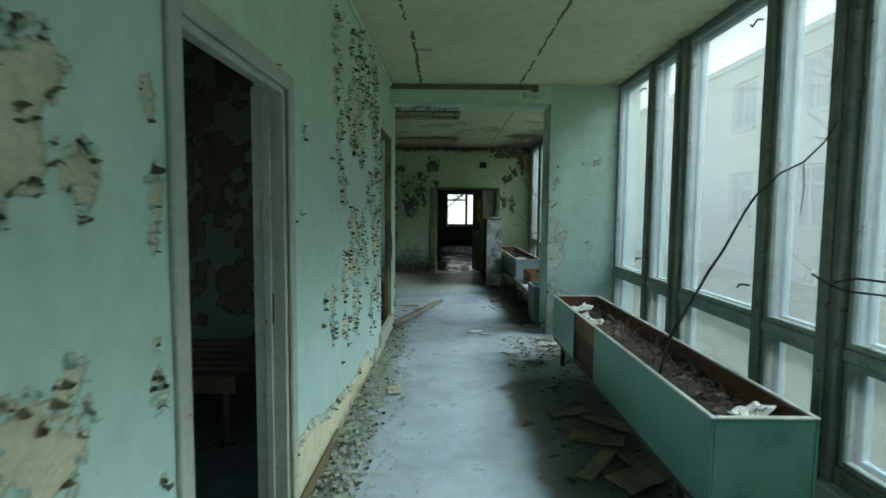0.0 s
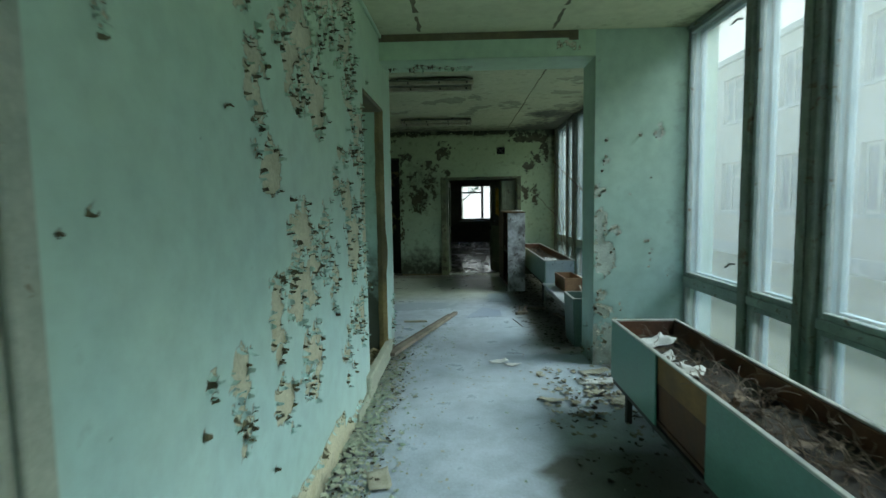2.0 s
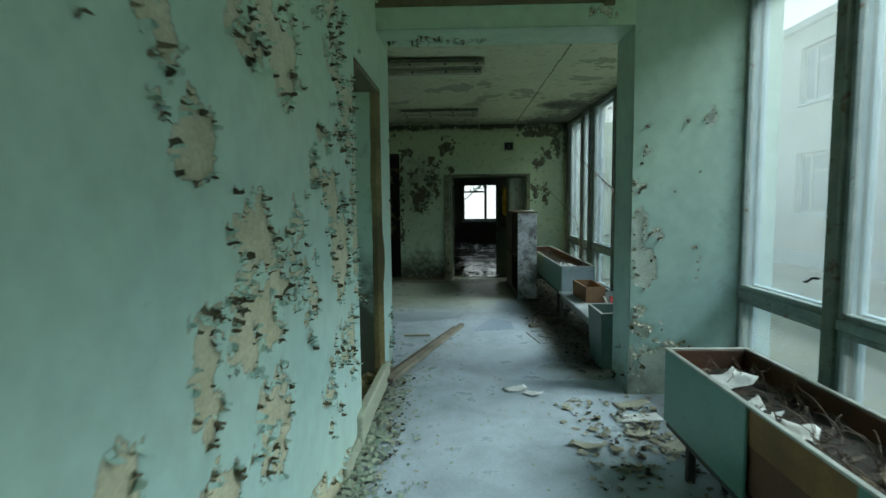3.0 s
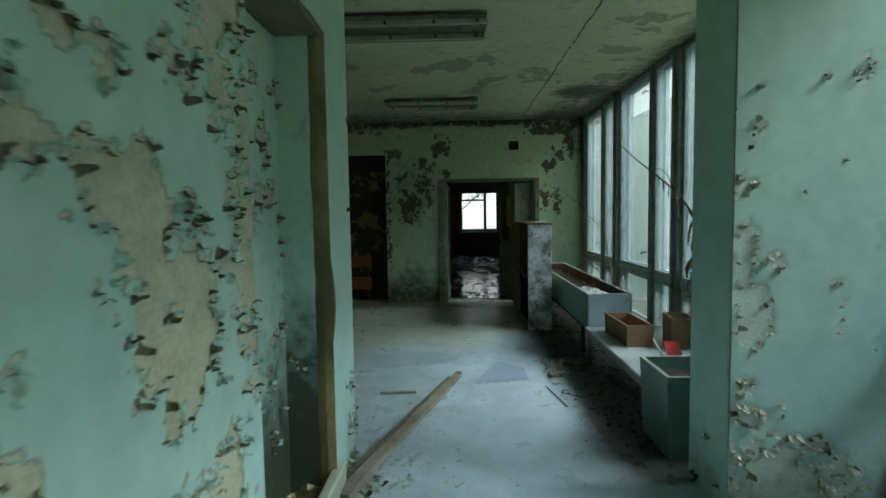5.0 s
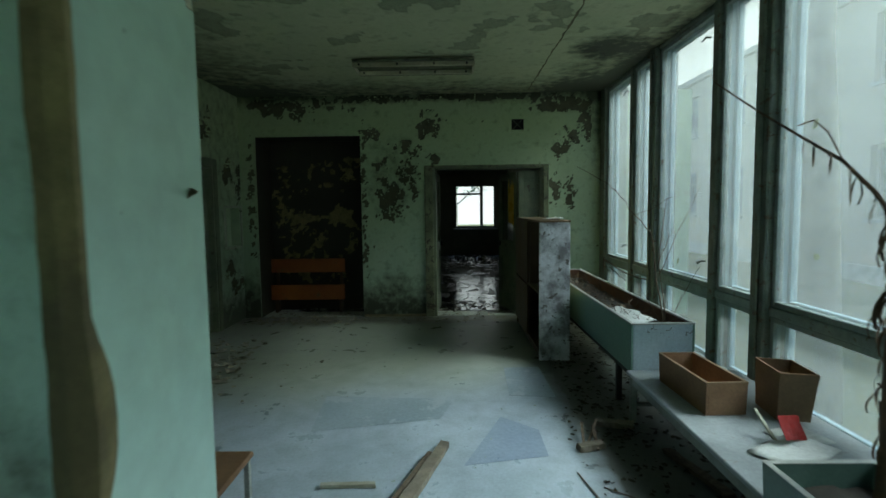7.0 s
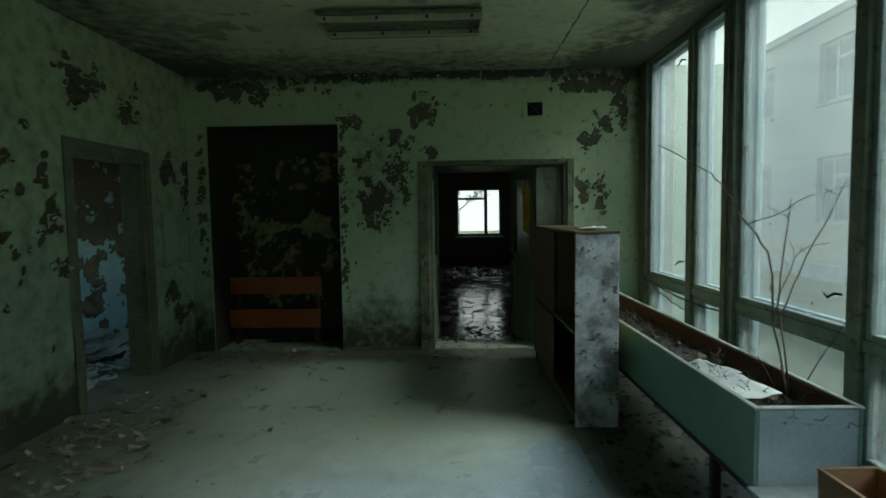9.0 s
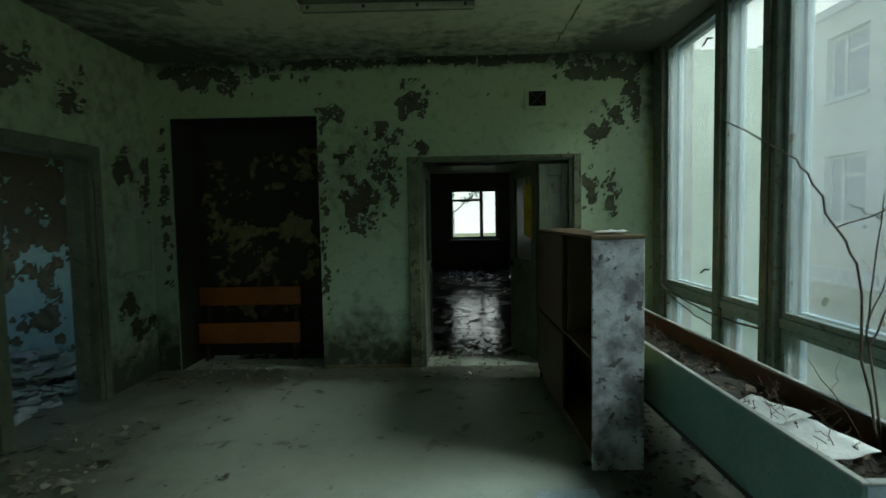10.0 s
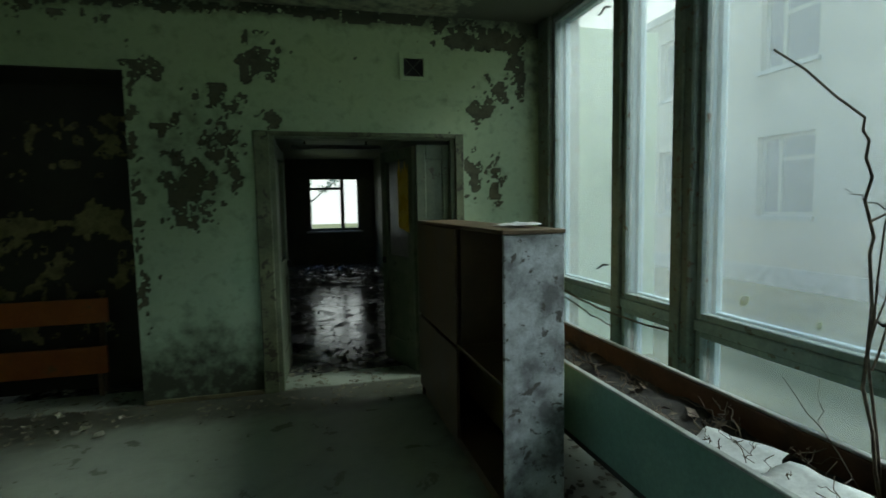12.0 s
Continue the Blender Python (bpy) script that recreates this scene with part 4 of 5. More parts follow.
single("ground", boxes((2.3, 400, -400, 400, -0.6, -0.35), (-400, 2.3, 21.9, 400, -0.6, -0.35), (-400, -7.3, -400, 21.9, -0.6, -0.35)), M_GROUND, "rough overgrown ground around the building", "ground", "structure")


def facade(name, m, length, label):
    """A rendered house front with two rows of windows set back in it and a flat roof."""
    t = thing(name, label, "building", m)
    pitch, w, top = 3.2, 1.3, 6.1
    rows = ((1.1, 2.75), (4.1, 5.6))
    count = int(length // pitch)
    bm = boxes((0, 0.4, 0, length, -0.6, 1.1), (0, 0.4, 0, length, 2.75, 4.1), (0, 0.4, 0, length, 5.6, top))
    for z0, z1 in rows:
        for k in range(count + 1):
            block(bm, 0, 0.4, max(0, k * pitch - (pitch - w) / 2), min(length, k * pitch + (pitch - w) / 2), z0, z1)
    part("wall", bm, M_FACADE, t)
    part("roof", boxes((-0.15, 8.0, -0.3, length + 0.3, top, top + 0.18)), M_FACADEFRAME, t)
    part("base_course", boxes((-0.06, -0.002, 0, length, -0.6, 0.05)), M_STONE, t)
    for z0, z1 in rows:
        for k in range(count):
            y0 = k * pitch + (pitch - w) / 2
            y1, ym, zm = y0 + w, y0 + w * 0.62, z0 + 0.68 * (z1 - z0)
            wdw = part("window", boxes((0.14, 0.2, y0, y0 + 0.08, z0, z1), (0.14, 0.2, y1 - 0.08, y1, z0, z1), (0.14, 0.2, ym, ym + 0.09, z0, z1), (0.142, 0.198, y0, y1, z0, z0 + 0.08), (0.142, 0.198, y0, y1, z1 - 0.08, z1), (0.142, 0.198, y0, ym, zm, zm + 0.08)), M_FACADEFRAME, t)
            part("pane", boxes((0.165, 0.175, y0 + 0.06, y1 - 0.06, z0 + 0.06, z1 - 0.06)), M_FACADEDARK, wdw)
            part("window_sill", boxes((-0.08, 0.1, y0 - 0.05, y1 + 0.05, z0 - 0.08, z0 - 0.003)), M_STONE, wdw)
    return t


facade("house", pose(9.4, -20.2, 0), 73.6, "long cream rendered house across the yard")


# ---- things in the corridor ----
def soil(bm, x0, x1, y0, y1, z, rough, seed, step=0.03):
    us, vs = lines(x0, x1, step, []), lines(y0, y1, step, [])
    grid = [[bm.verts.new((x, y, z + rough * (torn(x, y, seed, 3) + 0.6 * torn(x, y, seed + 3, 11)))) for y in vs] for x in us]
    for a, b in zip(grid, grid[1:]):
        for j in range(len(vs) - 1):
            bm.faces.new((a[j], b[j], b[j + 1], a[j + 1]))


def twig(bm, foot, tip, r, rnd, wob=0.03, forks=2, depth=0):
    foot, tip = Vector(foot), Vector(tip)
    pts = [foot.lerp(tip, i / 7) + Vector([rnd.uniform(-wob, wob) * (0 if i in (0,) else 1) for _ in range(3)]) for i in range(8)]
    tube(bm, pts, r, r * 0.45, 5)
    if depth < 2:
        for _ in range(forks):
            q = pts[rnd.randint(2, 6)]
            way = (tip - foot).normalized() * rnd.uniform(0.2, 0.8) + Vector((rnd.uniform(-1, 1), rnd.uniform(-1, 1), rnd.uniform(-0.2, 0.7))) * 0.8
            twig(bm, q, q + way.normalized() * (tip - foot).length * rnd.uniform(0.25, 0.5), r * 0.55, rnd, wob * 0.6, 1, depth + 1)


def sheet(bm, cx, cy, z, w, d, turn, curl, rnd, tilt=0.0):
    """A crumpled sheet of paper or board with a wavy edge, 2 mm thick."""
    c, s, k = math.cos(turn), math.sin(turn), 6
    q = [[None] * (k + 1) for _ in range(k + 1)]
    for i in range(k + 1):
        for j in range(k + 1):
            u, v = (i / k - 0.5) * w + rnd.uniform(-0.02, 0.02) * w, (j / k - 0.5) * d + rnd.uniform(-0.02, 0.02) * d
            h = curl * (abs(torn(u + cx, v + cy, 6, 5)) + 0.8 * (i / k) ** 3) + tilt * u
            q[i][j] = bm.verts.new((cx + u * c - v * s, cy + u * s + v * c, z + 0.003 + max(h, -z)))
    for i in range(k):
        for j in range(k):
            bm.faces.new((q[i][j], q[i + 1][j], q[i + 1][j + 1], q[i][j + 1]))
    thicken(bm, (0, 0, 0.002))


def planter(name, label, x0, x1, y0, y1, z0, z1, cladding, end_cladding, seed, broken=None, legs=()):
    """A long flower trough: brown board box clad in painted panels, white rim, soil and dead roots, on iron legs."""
    t = thing(name, label, "planter", pose(x0, y0, 0))
    W, L, e = x1 - x0, y1 - y0, 0.016
    rnd = random.Random(seed)
    part("inner_board", boxes((e, e + 0.014, e, L - e, z1 - 0.175 if broken else z0, z1 - 0.012), bevel=0.002), M_OCHRE if broken else M_RUST, t)
    if broken:
        part("inner_board", boxes((e + 0.012, e + 0.026, e, L - e, z0, z1 - 0.178), bevel=0.002), M_RUST, t)
    part("inner_board", boxes((W - e - 0.014, W - e, e, L - e, z0, z1 - 0.012), bevel=0.002), M_RUST, t)
    part("inner_board", boxes((e + 0.014, W - e - 0.014, e, e + 0.014, z0, z1 - 0.012), bevel=0.002), M_RUST, t)
    part("inner_board", boxes((e + 0.014, W - e - 0.014, L - e - 0.014, L - e, z0, z1 - 0.012), bevel=0.002), M_RUST, t)
    part("bottom", boxes((e, W - e, e, L - e, z0 + 0.002, z0 + 0.02)), M_RUST, t)
    runs = [(0, L)] if not broken else [(0, broken[0] - y0), (broken[1] - y0, L)]
    for a, b in runs:
        part("front_panel", boxes((0, e - 0.002, a, b, z0 - 0.01, z1 - 0.012), bevel=0.003), cladding, t)
    part("back_panel", boxes((W - e + 0.002, W, 0, L, z0 - 0.01, z1 - 0.012), bevel=0.003), cladding, t)
    part("end_panel", boxes((e, W - e, 0, e - 0.002, z0 - 0.01, z1 - 0.012), bevel=0.003), end_cladding, t)
    part("end_panel", boxes((e, W - e, L - e + 0.002, L, z0 - 0.01, z1 - 0.012), bevel=0.003), cladding, t)
    for r in ((-0.004, 0.022, -0.004, L + 0.004), (W - 0.022, W + 0.004, -0.004, L + 0.004), (0.022, W - 0.022, -0.004, 0.022), (0.022, W - 0.022, L - 0.022, L + 0.004)):
        part("rim", boxes((*r, z1 - 0.012, z1), bevel=0.003), M_RIM, t)
    bm = bmesh.new()
    soil(bm, 0.03, W - 0.03, 0.03, L - 0.03, z1 - 0.11, 0.035, seed)
    part("soil", bm, M_SOIL, t, "dry grey soil with dead roots", True)
    bm = bmesh.new()
    for k in range(170):
        p = Vector((rnd.uniform(0.06, W - 0.06), rnd.uniform(0.08, L - 0.08), z1 - 0.12))
        big = 2.0 if k % 6 == 0 else 1.0
        d = Vector((rnd.uniform(-0.1, 0.1), rnd.uniform(-0.2, 0.2) * big, rnd.uniform(0.03, 0.12)))
        d.x = min(max(d.x, 0.04 - p.x), W - 0.04 - p.x)
        twig(bm, p, p + d, rnd.uniform(0.0018, 0.0045), rnd, 0.012, 1, 1)
    for _ in range(60):
        p = Vector((rnd.uniform(0.05, W - 0.1), rnd.uniform(0.08, L - 0.08), z1 - 0.09))
        a = rnd.uniform(0, 6.28)
        d = Vector((math.cos(a), math.sin(a), rnd.uniform(-0.2, 0.4))) * rnd.uniform(0.02, 0.05)
        n1 = Vector((-d.y, d.x, rnd.uniform(-0.01, 0.02))) * 0.7
        vs = [bm.verts.new(p + q) for q in (-d, n1 * 0.8 + Vector((0, 0, 0.01)), d, -n1)]
        bm.faces.new(vs)
    tagged(part("root_tangle", bm, M_TWIG, t, "tangle of dead roots and leaves"), kind="stuff")
    part("base_rail", boxes((0.008, 0.03, 0.02, L - 0.02, z0 - 0.045, z0 - 0.011), bevel=0.003), M_DARK, t)
    part("base_rail", boxes((W - 0.03, W - 0.008, 0.02, L - 0.02, z0 - 0.045, z0 - 0.011), bevel=0.003), M_DARK, t)
    for y in legs:
        for x in (0.05, W - 0.05):
            part("leg", boxes((x - 0.02, x + 0.02, y - y0 - 0.02, y - y0 + 0.02, 0.0, z0 + 0.002), bevel=0.004), M_DARK, t)
        part("crossbar", boxes((0.06, W - 0.06, y - y0 - 0.012, y - y0 + 0.012, z0 - 0.045, z0 - 0.012), bevel=0.003), M_DARK, t)
    return t


planter("planter", "long teal trough of dead plants with a broken side panel", 1.115, 1.565, 2.09, 5.17, 0.25, 0.655, M_PLANTER, M_PLANTER, 3, broken=(3.76, 4.35), legs=(2.45, 4.93))
planter("planter", "long grey-green trough of dead plants by the window", 1.24, 1.665, 8.80, 11.93, 0.345, 0.675, M_PLANTER3, M_END, 8, legs=(9.2, 11.6))


def papers(name, label, rows, material, category="paper", seed=1, curl=0.03):
    rnd = random.Random(seed)
    for cx, cy, z, w, d, turn in rows:
        bm = bmesh.new()
        sheet(bm, 0, 0, 0.0, w, d, turn, curl, rnd)
        single(name, bm, material, label, category, m=pose(cx, cy, z), smooth=True)


papers("paper", "crumpled damp white paper on the planter soil", [(1.29, 4.82, 0.56, 0.2, 0.16, 0.3), (1.26, 4.25, 0.55, 0.09, 0.13, 0.8), (1.28, 4.5, 0.54, 0.12, 0.08, 2.0), (1.42, 2.33, 0.56, 0.16, 0.12, 0.2)], M_PAPER, seed=4, curl=0.05)
papers("paper", "creased white paper on the trough of dead plants", [(1.39, 9.50, 0.60, 0.18, 0.26, 0.4), (1.39, 9.20, 0.612, 0.2, 0.3, 0.15)], M_PAPER, seed=6, curl=0.022)
papers("paper", "torn white paper on the floor", [(0.40, 6.28, 0.004, 0.17, 0.10, 0.2), (0.52, 6.18, 0.004, 0.14, 0.09, -0.5), (1.16, 5.72, 0.004, 0.30, 0.12, 0.0)], M_PAPER, seed=9, curl=0.02)
papers("board_scrap", "yellowed piece of fibreboard on the floor", [(1.20, 5.96, 0.004, 0.24, 0.11, 0.15), (1.08, 5.48, 0.004, 0.15, 0.09, -0.3), (0.72, 5.32, 0.004, 0.2, 0.08, -0.5), (1.25, 5.3, 0.004, 0.2, 0.12, 0.6), (-0.40, 4.18, 0.004, 0.12, 0.2, 0.25)], M_PAPER2, "debris", seed=12, curl=0.025)
papers("board_scrap", "damp brown board lying under the trough", [(1.02, 3.3, 0.004, 0.34, 0.16, -0.4), (1.1, 2.8, 0.004, 0.3, 0.2, 0.5), (0.95, 3.75, 0.004, 0.3, 0.12, 0.2), (1.15, 2.45, 0.004, 0.26, 0.15, 1.2), (0.92, 2.95, 0.004, 0.4, 0.1, 0.9), (1.2, 3.55, 0.004, 0.45, 0.14, -0.9), (1.3, 3.0, 0.004, 0.4, 0.25, 0.2)], M_BOARD, "debris", seed=13, curl=0.025)


def plank(name, label, a, b, w, h, material, category="plank", roll=0):
    """A split plank from a to b with worn ends, resting on its lower face."""
    a, b = Vector(a), Vector(b)
    L = (b - a).length
    bm = bmesh.new()
    rnd, k = random.Random(name + label), 14
    rings = []
    for i in range(k + 1):
        y, e = L * i / k, 0.12 * w
        j = [rnd.uniform(-e, e) * (1.5 if i in (0, k) else 0.6) for _ in range(4)]
        rings.append([bm.verts.new(q) for q in ((-w / 2 + j[0], y, 0), (w / 2 + j[1], y + j[0], 0), (w / 2 + j[2], y, h + j[3] * 0.3), (-w / 2 + j[3], y - j[1], h + j[0] * 0.3))])
    for p, q in zip(rings, rings[1:]):
        for s in range(4):
            bm.faces.new((p[s], p[(s + 1) % 4], q[(s + 1) % 4], q[s]))
    bm.faces.new(rings[0][::-1]), bm.faces.new(rings[-1])
    d = (b - a).normalized()
    m = Matrix.Translation(a) @ Vector((0, 1, 0)).rotation_difference(d).to_matrix().to_4x4() @ pose(0, 0, 0, 0, roll, 0)
    return single(name, bm, material, label, category, m=m)


plank("plank", "long weathered plank lying across the floor", (-0.60, 6.22, 0.085), (-0.01, 8.42, 0.004), 0.068, 0.035, M_PLANK)
plank("plank", "thin split lath lying along the plank", (-0.68, 6.25, 0.07), (-0.10, 8.3, 0.004), 0.028, 0.03, M_TWIG)
plank("stick", "short broken wooden slat on the floor", (-0.66, 7.96, 0.004), (-0.37, 7.97, 0.004), 0.032, 0.02, M_PAPER2, "stick")
plank("stick", "thin stick on the room floor", (0.72, 8.1, 0.004), (0.80, 7.65, 0.004), 0.006, 0.005, M_TWIG, "stick")
plank("stick", "thin stick on the room floor", (0.82, 7.95, 0.004), (1.0, 7.8, 0.004), 0.005, 0.005, M_TWIG, "stick")
plank("stick", "broken slat among the rubble", (-2.2, 9.6, 0.004), (-1.9, 9.66, 0.004), 0.04, 0.02, M_PLANK, "stick")
plank("wood_block", "small pale block with rotten splinters on the floor", (0.79, 8.36, 0.004), (0.94, 8.41, 0.004), 0.06, 0.035, M_PLANK, "debris")
for q in ((0.83, 8.45, 0.87, 8.75), (0.9, 8.4, 0.93, 8.7), (0.87, 8.5, 0.98, 8.8)):
    plank("wood_splinter", "dark rotten wood splinter on the floor", (q[0], q[1] - 0.05, 0.01), (q[2], q[3] - 0.12, 0.06), 0.016, 0.012, M_TWIG, "debris")

plank("plank", "short grey board lying under the trough", (1.00, 8.74, 0.004), (1.22, 8.68, 0.004), 0.07, 0.035, M_PLANK)
plank("plank", "broken dark board under the bench", (1.30, 8.35, 0.004), (1.42, 7.85, 0.004), 0.06, 0.02, M_TWIG)

# rubble in the niche
bm = bmesh.new()
rnd = random.Random(5)
for _ in range(60):
    c = Vector((rnd.uniform(-0.88, -0.70), rnd.uniform(5.5, 6.27), rnd.uniform(0.01, 0.12)))
    s = rnd.uniform(0.015, 0.06)
    block(bm, -s, s, -s * 0.7, s * 0.7, -s * 0.3, s * 0.3, m=Matrix.Translation(c) @ pose(0, 0, 0, rnd.uniform(-40, 40), rnd.uniform(-40, 40), rnd.uniform(0, 180)))
block(bm, -0.89, -0.69, 5.44, 6.3, 0.0, 0.05)
single("rubble", bm, M_PLASTER, "heap of broken ochre plaster in the niche", "rubble", "stuff")


# ---- things by the room's windows ----
def bench():
    x0, y0, x1, y1, top = 1.21, 7.18, 1.93, 8.80, 0.355
    t = thing("bench", "low white-topped bench with a grey frame by the window", "bench", pose(x0, y0, 0))
    W, L = x1 - x0, y1 - y0
    part("seat", boxes((0, W, 0, L, top - 0.025, top), bevel=0.005), M_BENCH, t)
    for x in (0.02, W - 0.05):
        part("rail", boxes((x, x + 0.03, 0.06, L - 0.06, top - 0.085, top - 0.027), bevel=0.003), M_BENCHLEG, t)
        for y in (0.02, L - 0.06):
            part("leg", boxes((x - 0.005, x + 0.035, y, y + 0.04, 0, top - 0.027), bevel=0.004), M_BENCHLEG, t)
    for y in (0.03, L - 0.05):
        part("crossbar", boxes((0.055, W - 0.055, y, y + 0.02, 0.12, 0.15), bevel=0.003), M_BENCHLEG, t)
    return t


bench()


def open_box(name, label, m, w, d, h, th, out_mat, in_mat, flare=0.0, category="box", flaps=False):
    t = thing(name, label, category, m)
    bm = bmesh.new()
    for a, b, c, e in ((0, th, 0, d), (w - th, w, 0, d), (th, w - th, 0, th), (th, w - th, d - th, d)):
        block(bm, a, b, c, e, 0.0, h, bevel=min(0.002, th * 0.2))
    block(bm, th, w - th, th, d - th, 0.0, th)
    for v in bm.verts:
        k = v.co.z / h * flare
        v.co.x += (v.co.x - w / 2) * k
        v.co.y += (v.co.y - d / 2) * k
    part("body", bm, out_mat, t)
    bm = bmesh.new()
    for a, b, c, e in ((-0.001, th + 0.001, -0.001, d + 0.001), (w - th - 0.001, w + 0.001, -0.001, d + 0.001), (th, w - th, -0.001, th + 0.001), (th, w - th, d - th - 0.001, d + 0.001)):
        block(bm, a, b, c, e, h + 0.0005, h + 0.004)
    for v in bm.verts:
        v.co.x += (v.co.x - w / 2) * flare
        v.co.y += (v.co.y - d / 2) * flare
    part("edge", bm, in_mat, t, "pale worn upper edge")
    if flaps:
        part("flap", boxes((w * 1.0, w * 1.0 + 0.004, -0.01, d + 0.01, h - 0.002, h + 0.05), m=Matrix.Translation((w, 0, h)) @ pose(0, 0, 0, 0, 65, 0) @ Matrix.Translation((-w, 0, -h))), out_mat, t)
    return t


open_box("flower_box", "empty orange-brown wooden flower box on the bench", pose(1.365, 8.02, 0.356, 0, 0, 2), 0.215, 0.56, 0.175, 0.012, M_CARD, M_CARD2, 0.03)
open_box("cardboard_box", "tan cardboard box leaning on the bench", pose(1.69, 7.95, 0.358, 0, 3, -7), 0.16, 0.24, 0.25, 0.005, M_CARD2, M_CARD, 0.16)
bm = bmesh.new()
sheet(bm, 0, 0, 0, 0.15, 0.11, 0, 0.015, random.Random(3))
single("red_card", bm, M_RED, "faded red card leaning on the cardboard box", "card", m=pose(1.595, 7.705, 0.425, 62, 12, 28))
plank("stick", "short pale stick leaning on the red card", (1.535, 7.70, 0.357), (1.50, 7.82, 0.47), 0.014, 0.008, M_PAPER2, "stick")
papers("paper", "white paper sheets lying on the bench", [(1.55, 7.60, 0.357, 0.34, 0.22, 0.5), (1.66, 7.74, 0.358, 0.2, 0.2, 0.2)], M_PAPER, seed=21, curl=0.012)


def tub():
    t = open_box("plant_tub", "grey-green square tub with a withered plant", pose(1.215, 6.80, 0.0), 0.38, 0.42, 0.50, 0.02, M_PLANTER2, M_RIM, 0.10, "planter")
    bm = bmesh.new()
    soil(bm, 0.015, 0.365, 0.015, 0.405, 0.41, 0.03, 4)
    part("soil", bm, M_SOIL, t, "dry cracked soil", True)
    rnd = random.Random(11)
    bm = bmesh.new()
    stem = [(0.225, 0.2, 0.42), (0.24, 0.2, 0.7), (0.225, 0.19, 0.95), (0.24, 0.2, 1.2), (0.24, 0.2, 1.40)]
    tube(bm, stem, 0.025, 0.019, 7)
    tube(bm, [(0.24, 0.2, 1.38), (0.205, 0.26, 1.49), (0.155, 0.34, 1.60), (0.095, 0.45, 1.69), (0.005, 0.58, 1.81), (-0.09, 0.72, 1.95)], 0.009, 0.003, 5)
    tube(bm, [(0.155, 0.34, 1.60), (0.115, 0.36, 1.70), (0.065, 0.36, 1.74), (0.005, 0.35, 1.72)], 0.004, 0.002, 4)
    part("stem", bm, M_DEADLEAF, t, "dry brown stem")
    bm = bmesh.new()

    def hang(p, size):
        a, w = rnd.uniform(0, 6.28), size * rnd.uniform(0.035, 0.07)
        side, out = Vector((math.cos(a), math.sin(a), 0)), Vector((-math.sin(a), math.cos(a), 0))
        p, last = Vector(p), None
        for i in range(5):
            k = i / 4
            q = p + out * size * 0.35 * math.sin(k * 2.2) + Vector((0, 0, -size * k))
            ww = w * math.sin(0.35 + 2.5 * k)
            pair = (bm.verts.new(q - side * ww), bm.verts.new(q + side * ww + out * 0.006))
            if last:
                bm.faces.new((last[0], last[1], pair[1], pair[0]))
            last = pair
    for k in range(84):
        z = rnd.uniform(1.1, 1.44) if k % 3 else rnd.uniform(0.58, 1.15)
        hang((0.24 + rnd.uniform(-0.03, 0.03), 0.2 + rnd.uniform(-0.03, 0.03), z), rnd.uniform(0.05, 0.14))
    for q in ((0.22, 0.23, 1.44), (0.21, 0.25, 1.47), (0.205, 0.26, 1.49), (0.19, 0.28, 1.52), (0.165, 0.32, 1.58), (0.14, 0.37, 1.63), (0.11, 0.42, 1.67), (0.175, 0.3, 1.55), (0.155, 0.34, 1.60), (0.125, 0.4, 1.65), (0.095, 0.45, 1.69)):
        hang(q, rnd.uniform(0.06, 0.15))
    part("withered_leaves", bm, M_DEADLEAF, t, "hanging withered brown leaves")


tub()


def shrub():
    rnd = random.Random(17)
    t = thing("dead_shrub", "bare dead shrub standing in the trough", "plant", pose(1.633, 9.20, 0.53))
    arms = [
        ([(0, 0, 0), (-0.07, 0.02, 0.38), (-0.13, -0.03, 0.73), (-0.29, -0.13, 0.865), (-0.43, -0.22, 1.01), (-0.52, -0.28, 1.08), (-0.73, -0.26, 1.20)], 0.006, 0),
        ([(0.01, 0.01, 0), (-0.04, 0.03, 0.4), (-0.05, 0.02, 0.62), (-0.02, 0.02, 0.84), (0.0, 0.03, 0.98)], 0.005, 2),
        ([(-0.04, 0.02, 0.42), (0.04, 0.02, 0.62), (0.13, 0.0, 0.86), (0.22, -0.02, 1.06)], 0.004, 3),
        ([(-0.05, 0.02, 0.5), (0.02, 0.03, 0.70), (0.09, 0.02, 0.76), (0.17, 0.0, 0.77)], 0.003, 2),
        ([(0.0, -0.02, 0.02), (0.06, -0.1, 0.25), (0.15, -0.2, 0.5)], 0.004, 2),
        ([(-0.29, -0.13, 0.865), (-0.2, -0.15, 0.90), (-0.06, -0.2, 0.98), (0.08, -0.22, 1.02)], 0.003, 2),
        ([(-0.01, 0.03, 0.02), (-0.10, 0.12, 0.22), (-0.16, 0.2, 0.36)], 0.003, 1),
    ]
    for pts, r, forks in arms:
        bm, fine = bmesh.new(), []
        for a, b in zip(pts, pts[1:]):
            a, b = Vector(a), Vector(b)
            fine += [a.lerp(b, k / 3) + Vector([rnd.uniform(-0.006, 0.006) for _ in range(3)]) for k in range(3)]
        fine.append(Vector(pts[-1]))
        tube(bm, fine, r, r * 0.35, 5)
        for _ in range(forks):
            q = rnd.choice(fine[2:])
            twig(bm, q, q + Vector((rnd.uniform(-0.15, 0.15), rnd.uniform(-0.12, 0.12), rnd.uniform(0.02, 0.16))), r * 0.45, rnd, 0.01, 1, 1)
        part("branch", bm, M_TWIG, t)


shrub()


